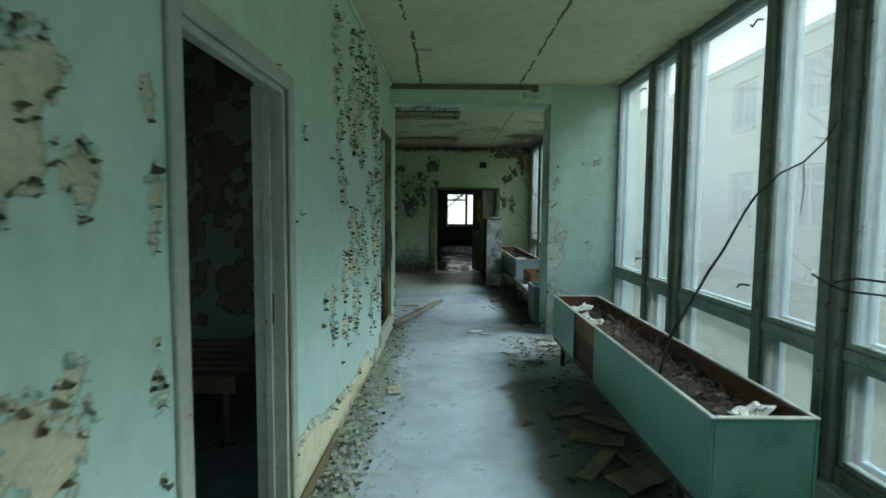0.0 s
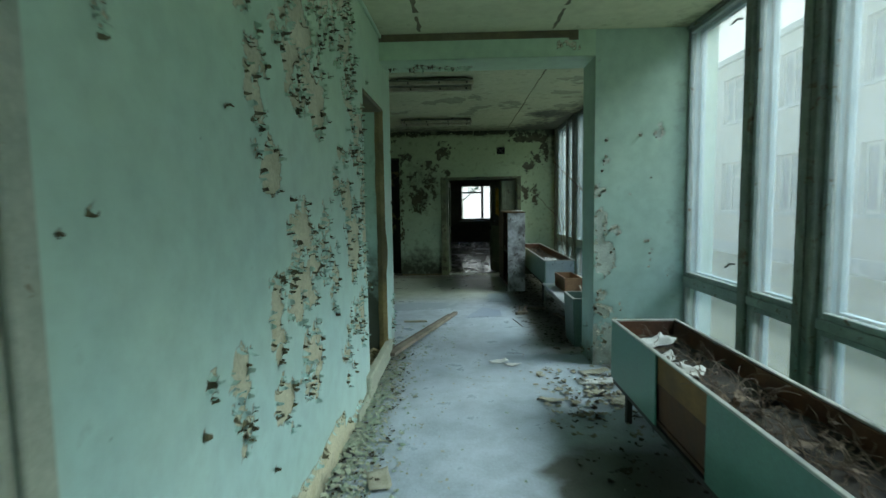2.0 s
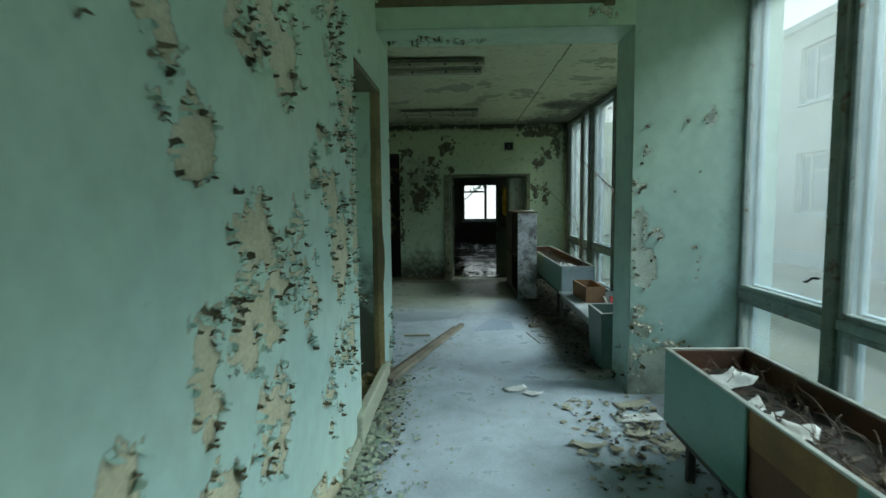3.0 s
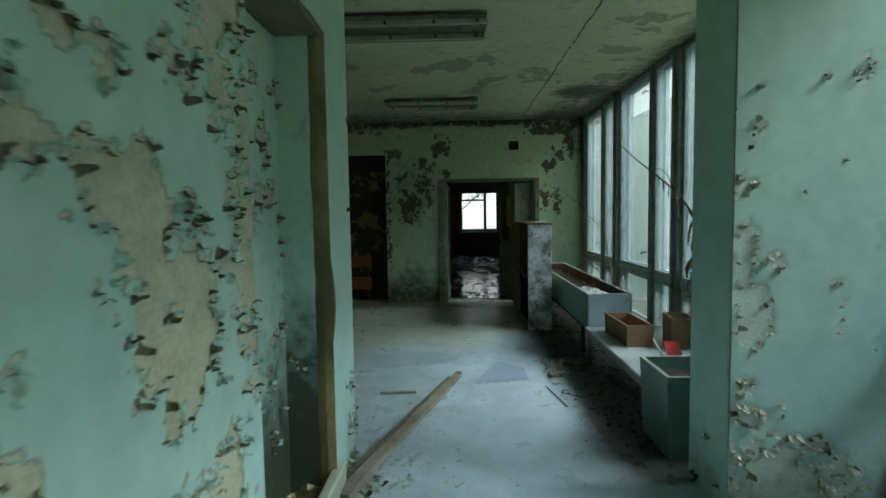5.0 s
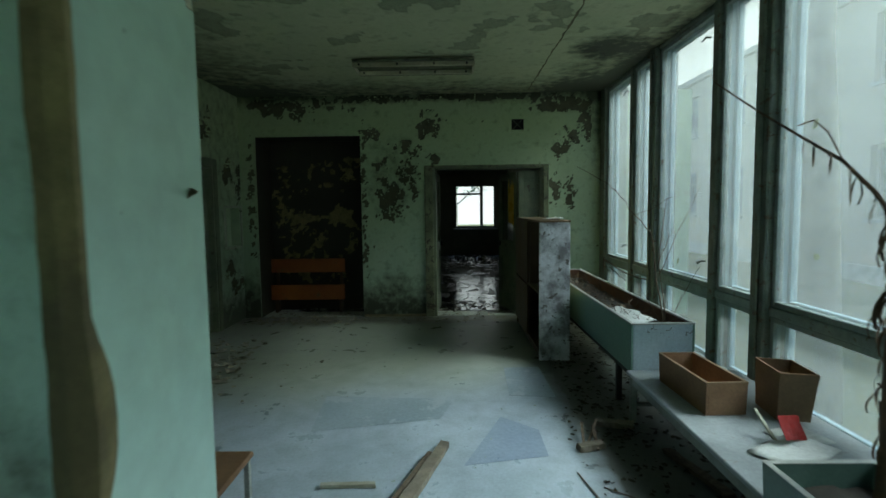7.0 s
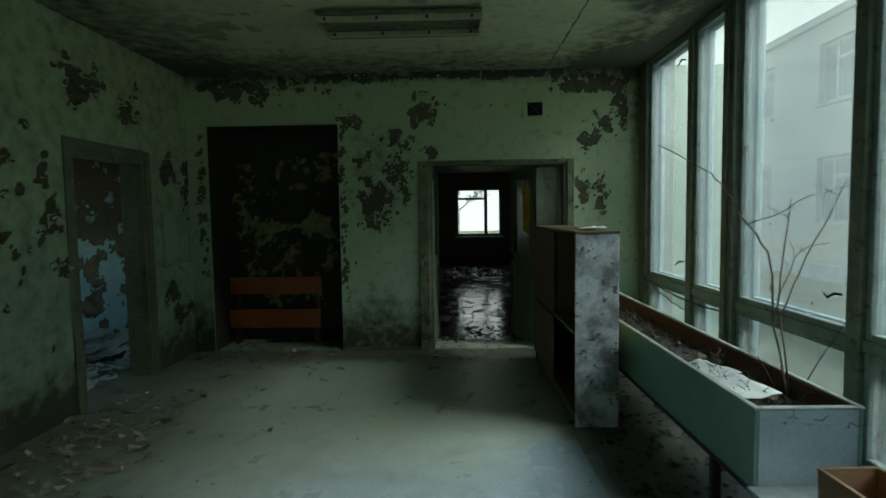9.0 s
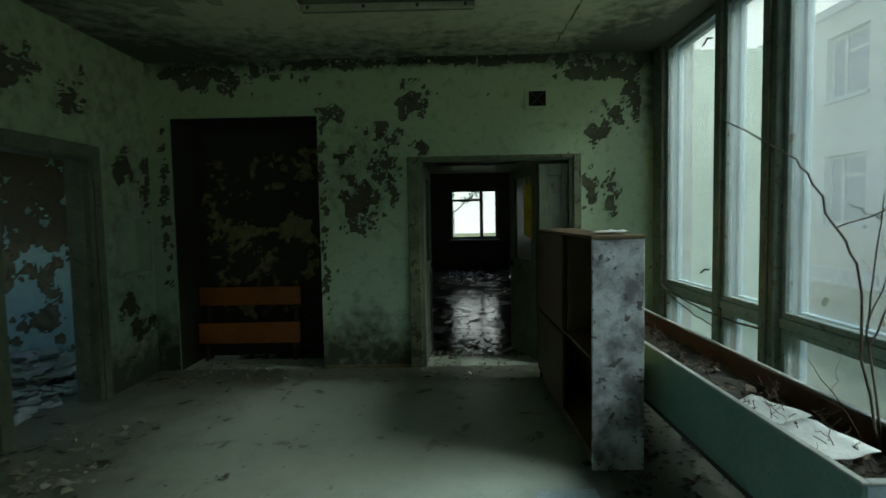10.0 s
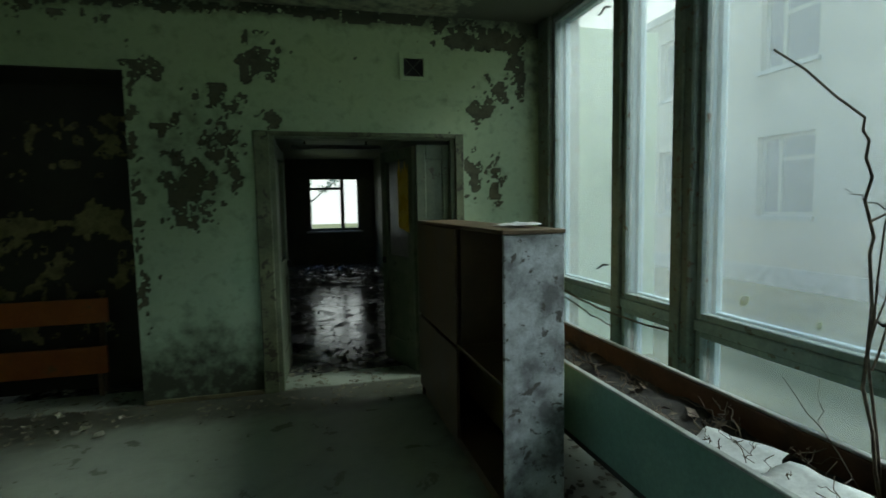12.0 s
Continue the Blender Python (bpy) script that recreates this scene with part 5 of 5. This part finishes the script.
def vine():
    t = thing("dry_vine", "long black dry stem leaning from the trough to the window post", "plant", pose(1.5, 3.8, 0.5))
    bm = bmesh.new()
    way = [(1.20, 2.84, 0.54), (1.265, 2.85, 0.795), (1.345, 2.88, 0.91), (1.42, 2.89, 1.04), (1.50, 2.91, 1.17), (1.57, 2.9, 1.29), (1.63, 2.9, 1.41), (1.67, 2.89, 1.50), (1.715, 2.87, 1.59), (1.80, 2.8, 1.71), (1.85, 2.7, 1.76), (1.88, 2.6, 1.85), (1.90, 2.55, 1.94)]
    base = Vector((1.5, 3.8, 0.5))
    tube(bm, [Vector(q) - base for q in way], 0.010, 0.004, 6)
    tube(bm, [Vector(q) - base for q in ((1.85, 2.7, 1.76), (1.855, 2.69, 1.63), (1.85, 2.7, 1.49))], 0.003, 0.002, 4)
    part("stem", bm, M_WIRE, t)


vine()


def stalks(label, x0, x1, y0, y1, count, high, seed):
    """A clump of dry stems that bow over and curl at their tips."""
    rnd = random.Random(seed)
    t = thing("dead_stalks", label, "plant", pose((x0 + x1) / 2, (y0 + y1) / 2, 0.53))
    for _ in range(count):
        p, a, h = Vector((rnd.uniform(x0, x1), rnd.uniform(y0, y1), 0.53)), rnd.uniform(0, math.tau), high * rnd.uniform(0.35, 1.0)
        lean, curl, pts = rnd.uniform(0.1, 0.9), rnd.uniform(0.6, 2.6), []
        for i in range(9):
            k = i / 8
            out = h * (lean * k + 0.25 * curl * k ** 3)
            x = min(max(p.x + math.cos(a) * out, 1.16), 1.52) if p.z + h * k < 0.66 else min(p.x + math.cos(a) * out, 1.9)
            pts.append(Vector((x, p.y + math.sin(a) * out, p.z + h * (k - 0.22 * curl * k ** 3))) - t.matrix_world.translation)
        bm = bmesh.new()
        tube(bm, pts, rnd.uniform(0.0018, 0.004), 0.001, 4)
        part("stalk", bm, M_STALK if seed == 41 else M_TWIG, t)


stalks("clump of pale dry curled stalks in the trough", 1.28, 1.46, 3.85, 4.3, 36, 0.21, 41)
stalks("clump of pale dry curled stalks in the trough", 1.25, 1.48, 3.2, 3.8, 34, 0.15, 42)
stalks("few thin dry stalks in the trough", 1.30, 1.48, 2.5, 3.1, 16, 0.2, 43)
for k, pts in enumerate(([(1.99, 2.78, 1.17), (1.975, 2.62, 1.13), (1.97, 2.5, 1.12), (1.98, 2.2, 1.14), (1.99, 1.6, 1.10)], [(1.97, 2.6, 1.15), (1.97, 2.45, 1.19), (1.98, 2.1, 1.2), (1.99, 1.5, 1.22)])):
    bm = bmesh.new()
    tube(bm, pts, 0.006, 0.005, 6)
    single("cable", bm, M_WIRE, "old cable tied round the window post", "cable")
bm = bmesh.new()
tube(bm, sag((2.0, 12.1, 0.80), (2.0, 10.55, 0.72), 0.05, 12, 0.01), 0.008, 0.006, 5)
tube(bm, sag((2.0, 12.05, 0.78), (2.0, 11.15, 0.62), 0.03, 10, 0.012), 0.006, 0.004, 5)
single("dry_creeper", bm, M_TWIG, "dry creeper stems along the window transom", "plant")


def bookcase():
    x0, x1, y0, y1, h = 0.86, 1.15, 10.22, 11.95, 1.335
    t = thing("bookcase", "low open bookcase with peeling white end panel", "bookcase", pose(x0, y0, 0))
    W, L, th = x1 - x0, y1 - y0, 0.022
    part("side_panel", boxes((0.0, W, 0.0, th, 0, h - 0.02), bevel=0.003), M_CASEWHITE, t, "peeling white paint over dark board")
    part("side_panel", boxes((0.0, W, L - th, L, 0, h - 0.02), bevel=0.003), M_CASE, t)
    part("top", boxes((-0.006, W + 0.004, -0.004, L + 0.004, h - 0.0195, h), bevel=0.003), M_CASE, t)
    part("back", boxes((W - 0.012, W - 0.002, th + 0.001, L - th - 0.001, 0.03, h - 0.022)), M_CASEBACK, t, "olive hardboard back")
    for z in (0.06, 0.62):
        part("shelf", boxes((0.008, W - 0.014, th + 0.001, L - th - 0.001, z, z + 0.02), bevel=0.002), M_CASE, t)
    part("divider", boxes((0.024, W - 0.014, L * 0.42, L * 0.42 + 0.02, 0.64, h - 0.022), bevel=0.002), M_CASE, t)
    for z0, z1 in ((0.085, 0.615), (0.645, h - 0.024)):
        part("door", boxes((-0.012, 0.006, L * 0.42, L - 0.004, z0, z1), bevel=0.003), M_CASE, t, "closed dark brown door")
    part("plinth", boxes((0.02, 0.035, th + 0.001, L - th - 0.001, 0.0, 0.059)), M_CASE, t)


bookcase()
papers("paper", "small torn paper on top of the bookcase", [(1.04, 10.5, 1.336, 0.14, 0.22, 0.2)], M_PAPER, seed=31, curl=0.015)


# ---- the alcove, the doors, fixtures ----
def alcove_bench():
    t = thing("wooden_bench", "broken bench with two orange planks in the alcove", "bench", pose(-2.56, 12.62, 0))
    part("backrest", boxes((0, 1.06, 0.10, 0.125, 0.57, 0.765), bevel=0.004), M_ORANGE, t)
    part("seat", boxes((0.02, 1.07, 0.0, 0.03, 0.19, 0.405), bevel=0.004), M_ORANGE, t)
    for x in (0.06, 0.98):
        part("leg", boxes((x, x + 0.04, 0.127, 0.165, 0, 0.76), bevel=0.004), M_CASE, t)
        part("foot", boxes((x, x + 0.04, 0.032, 0.126, 0.15, 0.2), bevel=0.004), M_CASE, t)
        part("front_leg", boxes((x, x + 0.04, 0.032, 0.07, 0, 0.149), bevel=0.004), M_CASE, t)


alcove_bench()


def double_door():
    t = tagged(new("door_3"), "double door with grimy green frame, one leaf standing open", "door", kind="structure")
    y0, y1 = END - 0.02, END + 0.14
    for a, b in ((E0 - 0.10, E0 + 0.012), (E1 - 0.012, E1 + 0.06)):
        part("trim", boxes((a, b, y0 - 0.004, END - 0.003, 0, ET + 0.03), bevel=0.006), M_TRIM, t)
    part("trim", boxes((E0 + 0.012, E1 - 0.012, y0 - 0.004, END - 0.003, ET - 0.006, ET + 0.03), bevel=0.006), M_TRIM, t)
    for a, b in ((E0 + 0.002, E0 + 0.05), (E1 - 0.05, E1 - 0.002)):
        part("jamb", boxes((a, b, END + 0.002, y1, 0, ET - 0.002), bevel=0.005), M_DOORLEAF, t)
    part("head", boxes((E0 + 0.05, E1 - 0.05, END + 0.002, y1, ET - 0.022, ET - 0.002), bevel=0.005), M_DOORLEAF, t)
    # fixed narrow leaf
    leaf = part("fixed_leaf", boxes((0.94, 1.02, END + 0.05, END + 0.09, 0.02, ET - 0.052), (1.16, E1 - 0.052, END + 0.05, END + 0.09, 0.02, ET - 0.052), (1.02, 1.16, END + 0.05, END + 0.09, 0.02, 0.22), (1.02, 1.16, END + 0.05, END + 0.09, 0.9, 1.02), (1.02, 1.16, END + 0.05, END + 0.09, 1.83, ET - 0.052), bevel=0.004), M_DOORLEAF, t)
    part("panel", boxes((1.021, 1.159, END + 0.06, END + 0.08, 0.221, 0.899)), M_DOORLEAF, leaf)
    part("panel", boxes((1.021, 1.159, END + 0.06, END + 0.08, 1.021, 1.829)), M_DOORLEAF, leaf)

    def leaf_at(hinge_x, turn, sign):
        m = Matrix.Translation((hinge_x, END + 0.10, 0)) @ pose(0, 0, 0, 0, 0, turn)
        w = 0.60
        s = part("open_leaf", boxes((-0.02, 0.02, 0, 0.10, 0.02, 1.94), (-0.02, 0.02, w - 0.1, w, 0.02, 1.94), (-0.02, 0.02, 0.1, w - 0.1, 0.02, 0.24), (-0.02, 0.02, 0.1, w - 0.1, 0.86, 1.0), (-0.02, 0.02, 0.1, w - 0.1, 1.84, 1.94), bevel=0.004, m=m), M_DOORLEAF, t)
        part("panel", boxes((-0.008, 0.008, 0.101, w - 0.101, 0.241, 0.859), m=m), M_DOORLEAF, s)
        part("pane", boxes((-0.003, 0.003, 0.101, w - 0.101, 1.001, 1.839), m=m), M_PANE2, s)
        part("handle", boxes((sign * 0.022, sign * 0.05, w - 0.08, w - 0.05, 0.92, 0.98), bevel=0.005, m=m), M_DARK, s)
        return s, m
    leaf_at(E0 + 0.03, -4, 1)
    s, m = leaf_at(0.93, 17.5, -1)
    # bright amber piece paints the reflection seen in the leaf's yellow glass
    bm = bmesh.new()
    rnd = random.Random(2)
    vs = [(-0.03, 0.06, 1.22), (-0.03, 0.24, 1.26)] + [(-0.03, 0.24 - 0.18 * k / 7, (1.70, 1.80)[k % 2] + rnd.uniform(-0.03, 0.05)) for k in range(8)]
    bm.faces.new([bm.verts.new(m @ Vector(v)) for v in vs])
    thicken(bm, (0.003, 0, 0))
    part("amber_reflection", bm, M_AMBER, s, "amber door glass with its bright reflection in the colour")


double_door()


def ceiling_lamp(x0, x1, y, z, name="ceiling_lamp"):
    """A stripped strip lamp: a ladder of two long trays with end plates and lamp holders."""
    t = thing(name, "stripped rusty fluorescent lamp frame on the ceiling", "lamp", pose(x0, y, z), group="strip lamps of the room")
    L = x1 - x0
    for yy in (-0.20, 0.13):
        part("tray", boxes((0, L, yy, yy + 0.03, 0.028, 0.07), (0, L, yy + 0.031, yy + 0.07, 0.046, 0.07), bevel=0.004), M_LAMP, t)
        # a dark strip paints the shade in the tray's groove
        part("groove_shade_strip", boxes((0.02, L - 0.02, yy + 0.032, yy + 0.068, 0.032, 0.045)), M_TRIM, t)
        for x in (0.06, L * 0.36, L * 0.66, L - 0.09):
            part("lamp_holder", boxes((x, x + 0.02, yy - 0.008, yy - 0.0005, 0.036, 0.06), bevel=0.002), M_DARK, t)
    # plate added to give the dark stain and shade between the trays
    part("shade_plate", boxes((0.01, L - 0.01, -0.26, 0.24, 0.071, 0.082)), M_TRIM, t, "dark plate added for the stain and shade between the trays")
    for x in (0.0, L - 0.02):
        part("end_plate", boxes((x, x + 0.02, -0.129, 0.129, 0.03, 0.065), bevel=0.002), M_LAMP, t)
    for x in (0.3, L - 0.35):
        part("hanger", boxes((x, x + 0.03, -0.16, 0.17, 0.083, CEIL - z - 0.004)), M_DARK, t)
    return t


ceiling_lamp(-0.98, 0.24, 7.97, 2.855)
ceiling_lamp(-0.94, 0.29, 10.85, 2.855)
ham = thing("hall_lamp", "long white strip lamp on the hall ceiling", "lamp", pose(-0.15, 17.0, 2.40))
part("body", boxes((0, 1.45, -0.08, 0.08, 0.0, 0.06), bevel=0.01), M_PAPER, ham)
part("hanger", boxes((0.2, 0.23, -0.01, 0.01, 0.0605, 0.218), (1.2, 1.23, -0.01, 0.01, 0.0605, 0.218)), M_DARK, ham)

vent = thing("vent_grille", "dark square ventilation grille high on the wall", "vent", pose(0.84, END, 2.48))
# a black plate on the wall stands in for the hole's darkness
part("shade_plate", boxes((0.0, 0.16, -0.008, -0.0065, 0.0, 0.14)), M_BLACK, vent)
part("frame", boxes((-0.035, 0.0, -0.026, -0.0065, -0.035, 0.175), (0.16, 0.195, -0.026, -0.0065, -0.035, 0.175), (0.0, 0.16, -0.026, -0.0065, -0.035, 0.0), (0.0, 0.16, -0.026, -0.0065, 0.14, 0.175), bevel=0.002), M_NORTH, vent)
for k in range(7):
    for s in (1, -1):
        c = Vector((0.08, -0.014 + 0.003 * s, 0.07))
        d = (k - 3) * 0.03
        half = 0.075 - abs(d) * 0.55
        part("slat", boxes((-half * 1.25, half * 1.25, -0.0015, 0.0015, -0.003, 0.003), m=Matrix.Translation(c + Vector((d * 0.8, 0, -d * 0.8 * s))) @ pose(0, 0, 0, 0, 45 * s, 0)), M_VENT, vent)


def stool():
    t = thing("stool", "white-legged wooden stool with brown seat", "stool", pose(-1.17, 7.12, 0))
    part("seat", boxes((0, 0.36, 0, 0.36, 0.41, 0.435), bevel=0.006), M_WOOD, t)
    for x in (0.01, 0.325):
        for y in (0.01, 0.325):
            part("leg", boxes((x, x + 0.025, y, y + 0.025, 0, 0.409), bevel=0.003), M_RIM, t)
        part("stretcher", boxes((x + 0.004, x + 0.021, 0.036, 0.324, 0.2, 0.225), bevel=0.002), M_RIM, t)
    part("apron", boxes((0.036, 0.324, 0.012, 0.03, 0.33, 0.4085)), M_WOOD, t)


stool()


def cot():
    t = thing("slatted_cot", "low dark slatted cot in the side room", "bed", pose(-3.5, 3.2, 0))
    for k in range(5):
        part("slat", boxes((0, 2.2, 0.08 + 0.16 * k, 0.17 + 0.16 * k, 0.40, 0.425), bevel=0.003), M_CASE, t)
    for y in (0.0, 0.88):
        part("rail", boxes((0, 2.2, y, y + 0.04, 0.33, 0.44), bevel=0.004), M_CASE, t)
    for x in (0.02, 2.12):
        part("end_board", boxes((x, x + 0.03, 0.041, 0.879, 0.05, 0.399)), M_CASE, t)
        for y in (0.0, 0.88):
            part("leg", boxes((x, x + 0.04, y, y + 0.04, 0, 0.329)), M_CASE, t)


cot()

# ---- fallen paint, rubble, litter ----
litter("fallen_flakes", [(-0.69, -0.45, 2.4, 6.9, 0, 1200, 0.036), (-0.69, -0.25, 2.6, 7.4, 0, 380, 0.034), (-0.69, -0.5, 3.2, 6.0, 0.012, 600, 0.05), (-0.5, 0.9, 1.5, 12.0, 0, 120, 0.02), (-0.69, 0.0, 6.3, 7.8, 0, 160, 0.03)], M_FLAKE, "fallen paint flakes along the wall", 1)
litter("plaster_flakes", [(0.65, 1.35, 4.9, 6.1, 0, 75, 0.06), (-0.1, 0.9, 5.6, 6.6, 0, 30, 0.03), (-0.6, 0.0, 2.2, 6.0, 0, 90, 0.03), (-0.69, -0.42, 2.6, 6.6, 0.004, 420, 0.04)], M_PAPER2, "pale plaster flakes scattered on the floor", 7)
litter("plaster_debris", [(0.65, 1.4, 4.7, 6.15, 0, 110, 0.06), (0.85, 1.25, 5.0, 5.9, 0.005, 40, 0.08), (-2.75, -2.0, 7.3, 11.0, 0, 350, 0.09), (-2.75, -1.9, 8.4, 10.4, 0.0, 160, 0.11), (-2.2, -1.2, 8.6, 10.2, 0, 25, 0.05), (-2.7, -1.3, 11.8, 12.3, 0, 60, 0.09), (-2.7, 1.2, 11.9, 12.3, 0, 260, 0.055), (-2.5, -1.2, 12.3, 12.85, 0, 110, 0.06), (-0.2, 0.9, 12.3, 13.4, 0, 200, 0.07), (-2.4, -0.5, 9, 12, 0, 40, 0.02)], M_DEBRIS, "plaster crumbs and dirt on the floor", 2)
litter("leaf_litter", [(0.7, 1.95, 1.5, 5.2, 0, 500, 0.045), (0.95, 1.95, 6.7, 12.2, 0, 1100, 0.05), (0.75, 1.2, 7.0, 9.5, 0, 120, 0.03), (-0.69, -0.4, 2.6, 6.6, 0.003, 380, 0.035), (0.8, 1.3, 5.0, 5.9, 0.004, 60, 0.05)], M_LITTER, "dark leaf litter under the windows", 3)
litter("room_rubble", [(-5.6, -3.1, 10.5, 12.95, 0.0, 500, 0.22), (-5.0, -3.4, 12.0, 12.95, 0.04, 200, 0.25)], M_PAPER, "pale rubble and boards on the blue room's floor", 4)
litter("hall_rubble", [(-0.3, 1.6, 18.5, 21.4, 0.03, 420, 0.13), (1.0, 1.6, 13.2, 18.5, 0.0, 160, 0.07), (-0.3, 0.1, 13.2, 18.5, 0.0, 110, 0.09), (0.1, 1.0, 13.2, 18.5, 0.0, 50, 0.07), (0.95, 1.6, 14.0, 19.5, 0.02, 160, 0.12)], M_WET, "wet rubble on the hall floor", 5)


def floor_patch(points, label, material):
    """A thin sheet of flooring left on the screed."""
    bm = bmesh.new()
    bm.faces.new([bm.verts.new((x, y, 0.0025)) for x, y in points])
    thicken(bm, (0, 0, 0.001))
    single("floor_patch", bm, material, label, "floor", "structure")


floor_patch([(0.10, 8.19), (0.37, 8.88), (0.60, 8.66), (0.60, 8.30)], "worn bluish sheet of flooring on the screed", M_LINO)
floor_patch([(-0.9, 8.65), (-0.95, 9.3), (0.05, 9.22), (-0.05, 8.85)], "pale worn sheet of flooring on the screed", M_LINO2)
floor_patch([(0.48, 9.3), (0.5, 10.0), (0.82, 10.02), (0.83, 9.25)], "pale worn sheet of flooring on the screed", M_LINO2)


# ---- trees outside ----
def bare_tree(name, label, m, high, seed, leaves=0, bark=M_BARK, leaf=0.05, leaf_paint=M_GREEN):
    rnd = random.Random(seed)
    t = thing(name, label, "tree", m)
    bm = bmesh.new()
    tube(bm, [(0, 0, -0.3), (0.05, 0.03, high * 0.3), (-0.04, 0.05, high * 0.6), (0.02, 0, high)], high * 0.022, high * 0.004, 7)
    part("trunk", bm, bark, t)
    bm = bmesh.new()
    tips = []
    for k in range(12):
        z = high * rnd.uniform(0.25, 0.9)
        a = rnd.uniform(0, 6.28)
        tip = Vector((math.cos(a) * high * 0.3, math.sin(a) * high * 0.3, z + high * rnd.uniform(0.05, 0.25)))
        twig(bm, (0, 0, z), tip, high * 0.007, rnd, high * 0.012, 4)
        tips += [Vector((0, 0, z)).lerp(tip, rnd.uniform(0.4, 1)) for _ in range(leaves)]
    part("limbs", bm, bark, t)
    if leaves:
        bm = bmesh.new()
        for q in tips:
            q = q + Vector([rnd.uniform(-0.15, 0.15) for _ in range(3)])
            d, n1 = Vector((rnd.uniform(-1, 1), rnd.uniform(-1, 1), -0.6)).normalized() * leaf, Vector((rnd.uniform(-1, 1), rnd.uniform(-1, 1), 0.3)).normalized() * leaf * 0.5
            bm.faces.new([bm.verts.new(q + w) for w in (-d, n1, d, -n1)])
        part("leaves", bm, leaf_paint, t, "sparse yellow-green young leaves")
    return t


bare_tree("tree", "bare slender tree across the yard", pose(6.5, 6.5, -0.35), 5.5, 3)
bare_tree("tree", "young leafing tree behind the far window", pose(0.2, 34.0, -0.35), 6.0, 6, 90, M_FARBARK, 0.10, M_FLAKE)

thick = thing("tree", "thick grey bare trunk close outside the windows", "tree", pose(3.1, 9.7, -0.35))
bm = bmesh.new()
tube(bm, [(0.03, 0, -0.25), (0.02, 0.0, 0.3), (0.0, 0.02, 1.2), (-0.02, 0.05, 2.2), (-0.03, 0.12, 3.2), (0.05, 0.15, 4.6), (0.12, 0.12, 6.5)], 0.19, 0.10, 12)
part("trunk", bm, M_BARK, thick, smooth=True)
for k, tip in enumerate(((1.3, 0.9, 6.2), (0.9, -1.1, 6.8), (1.6, 0.1, 7.6), (0.5, 1.4, 7.8))):
    bm = bmesh.new()
    twig(bm, (0.05, 0.14, 4.3 + 0.5 * k), tip, 0.05, random.Random(70 + k), 0.06, 4)
    part("limb", bm, M_BARK, thick)
bare_tree("sapling", "thin sapling with young leaves outside the window", pose(3.3, 4.3, -0.35), 1.9, 9, 2)


def stuck_leaf(y, z, turn, size):
    """A young leaf stuck to the outside of a window pane."""
    bm, k = bmesh.new(), 9
    rim = [(math.sin(math.pi * i / k) * size * 0.32, size * (i / k - 0.5)) for i in range(k + 1)] + [(-math.sin(math.pi * i / k) * size * 0.32, size * (i / k - 0.5)) for i in range(k - 1, 0, -1)]
    bm.faces.new([bm.verts.new((0.002 * math.sin(90 * a), a, b)) for a, b in rim])
    thicken(bm, (0.001, 0, 0))
    single("leaf", bm, M_GREEN, "yellow-green leaf stuck to the window pane", "leaf", m=pose(2.1662, y, z, turn, 0, 0))


for row in ((10.25, 0.94, 50, 0.075), (10.78, 0.92, 80, 0.055), (9.85, 0.90, 20, 0.04), (8.45, 1.92, 40, 0.07), (8.40, 1.15, 100, 0.05), (3.30, 0.36, 30, 0.08), (3.27, 0.30, 120, 0.06)):
    stuck_leaf(*row)
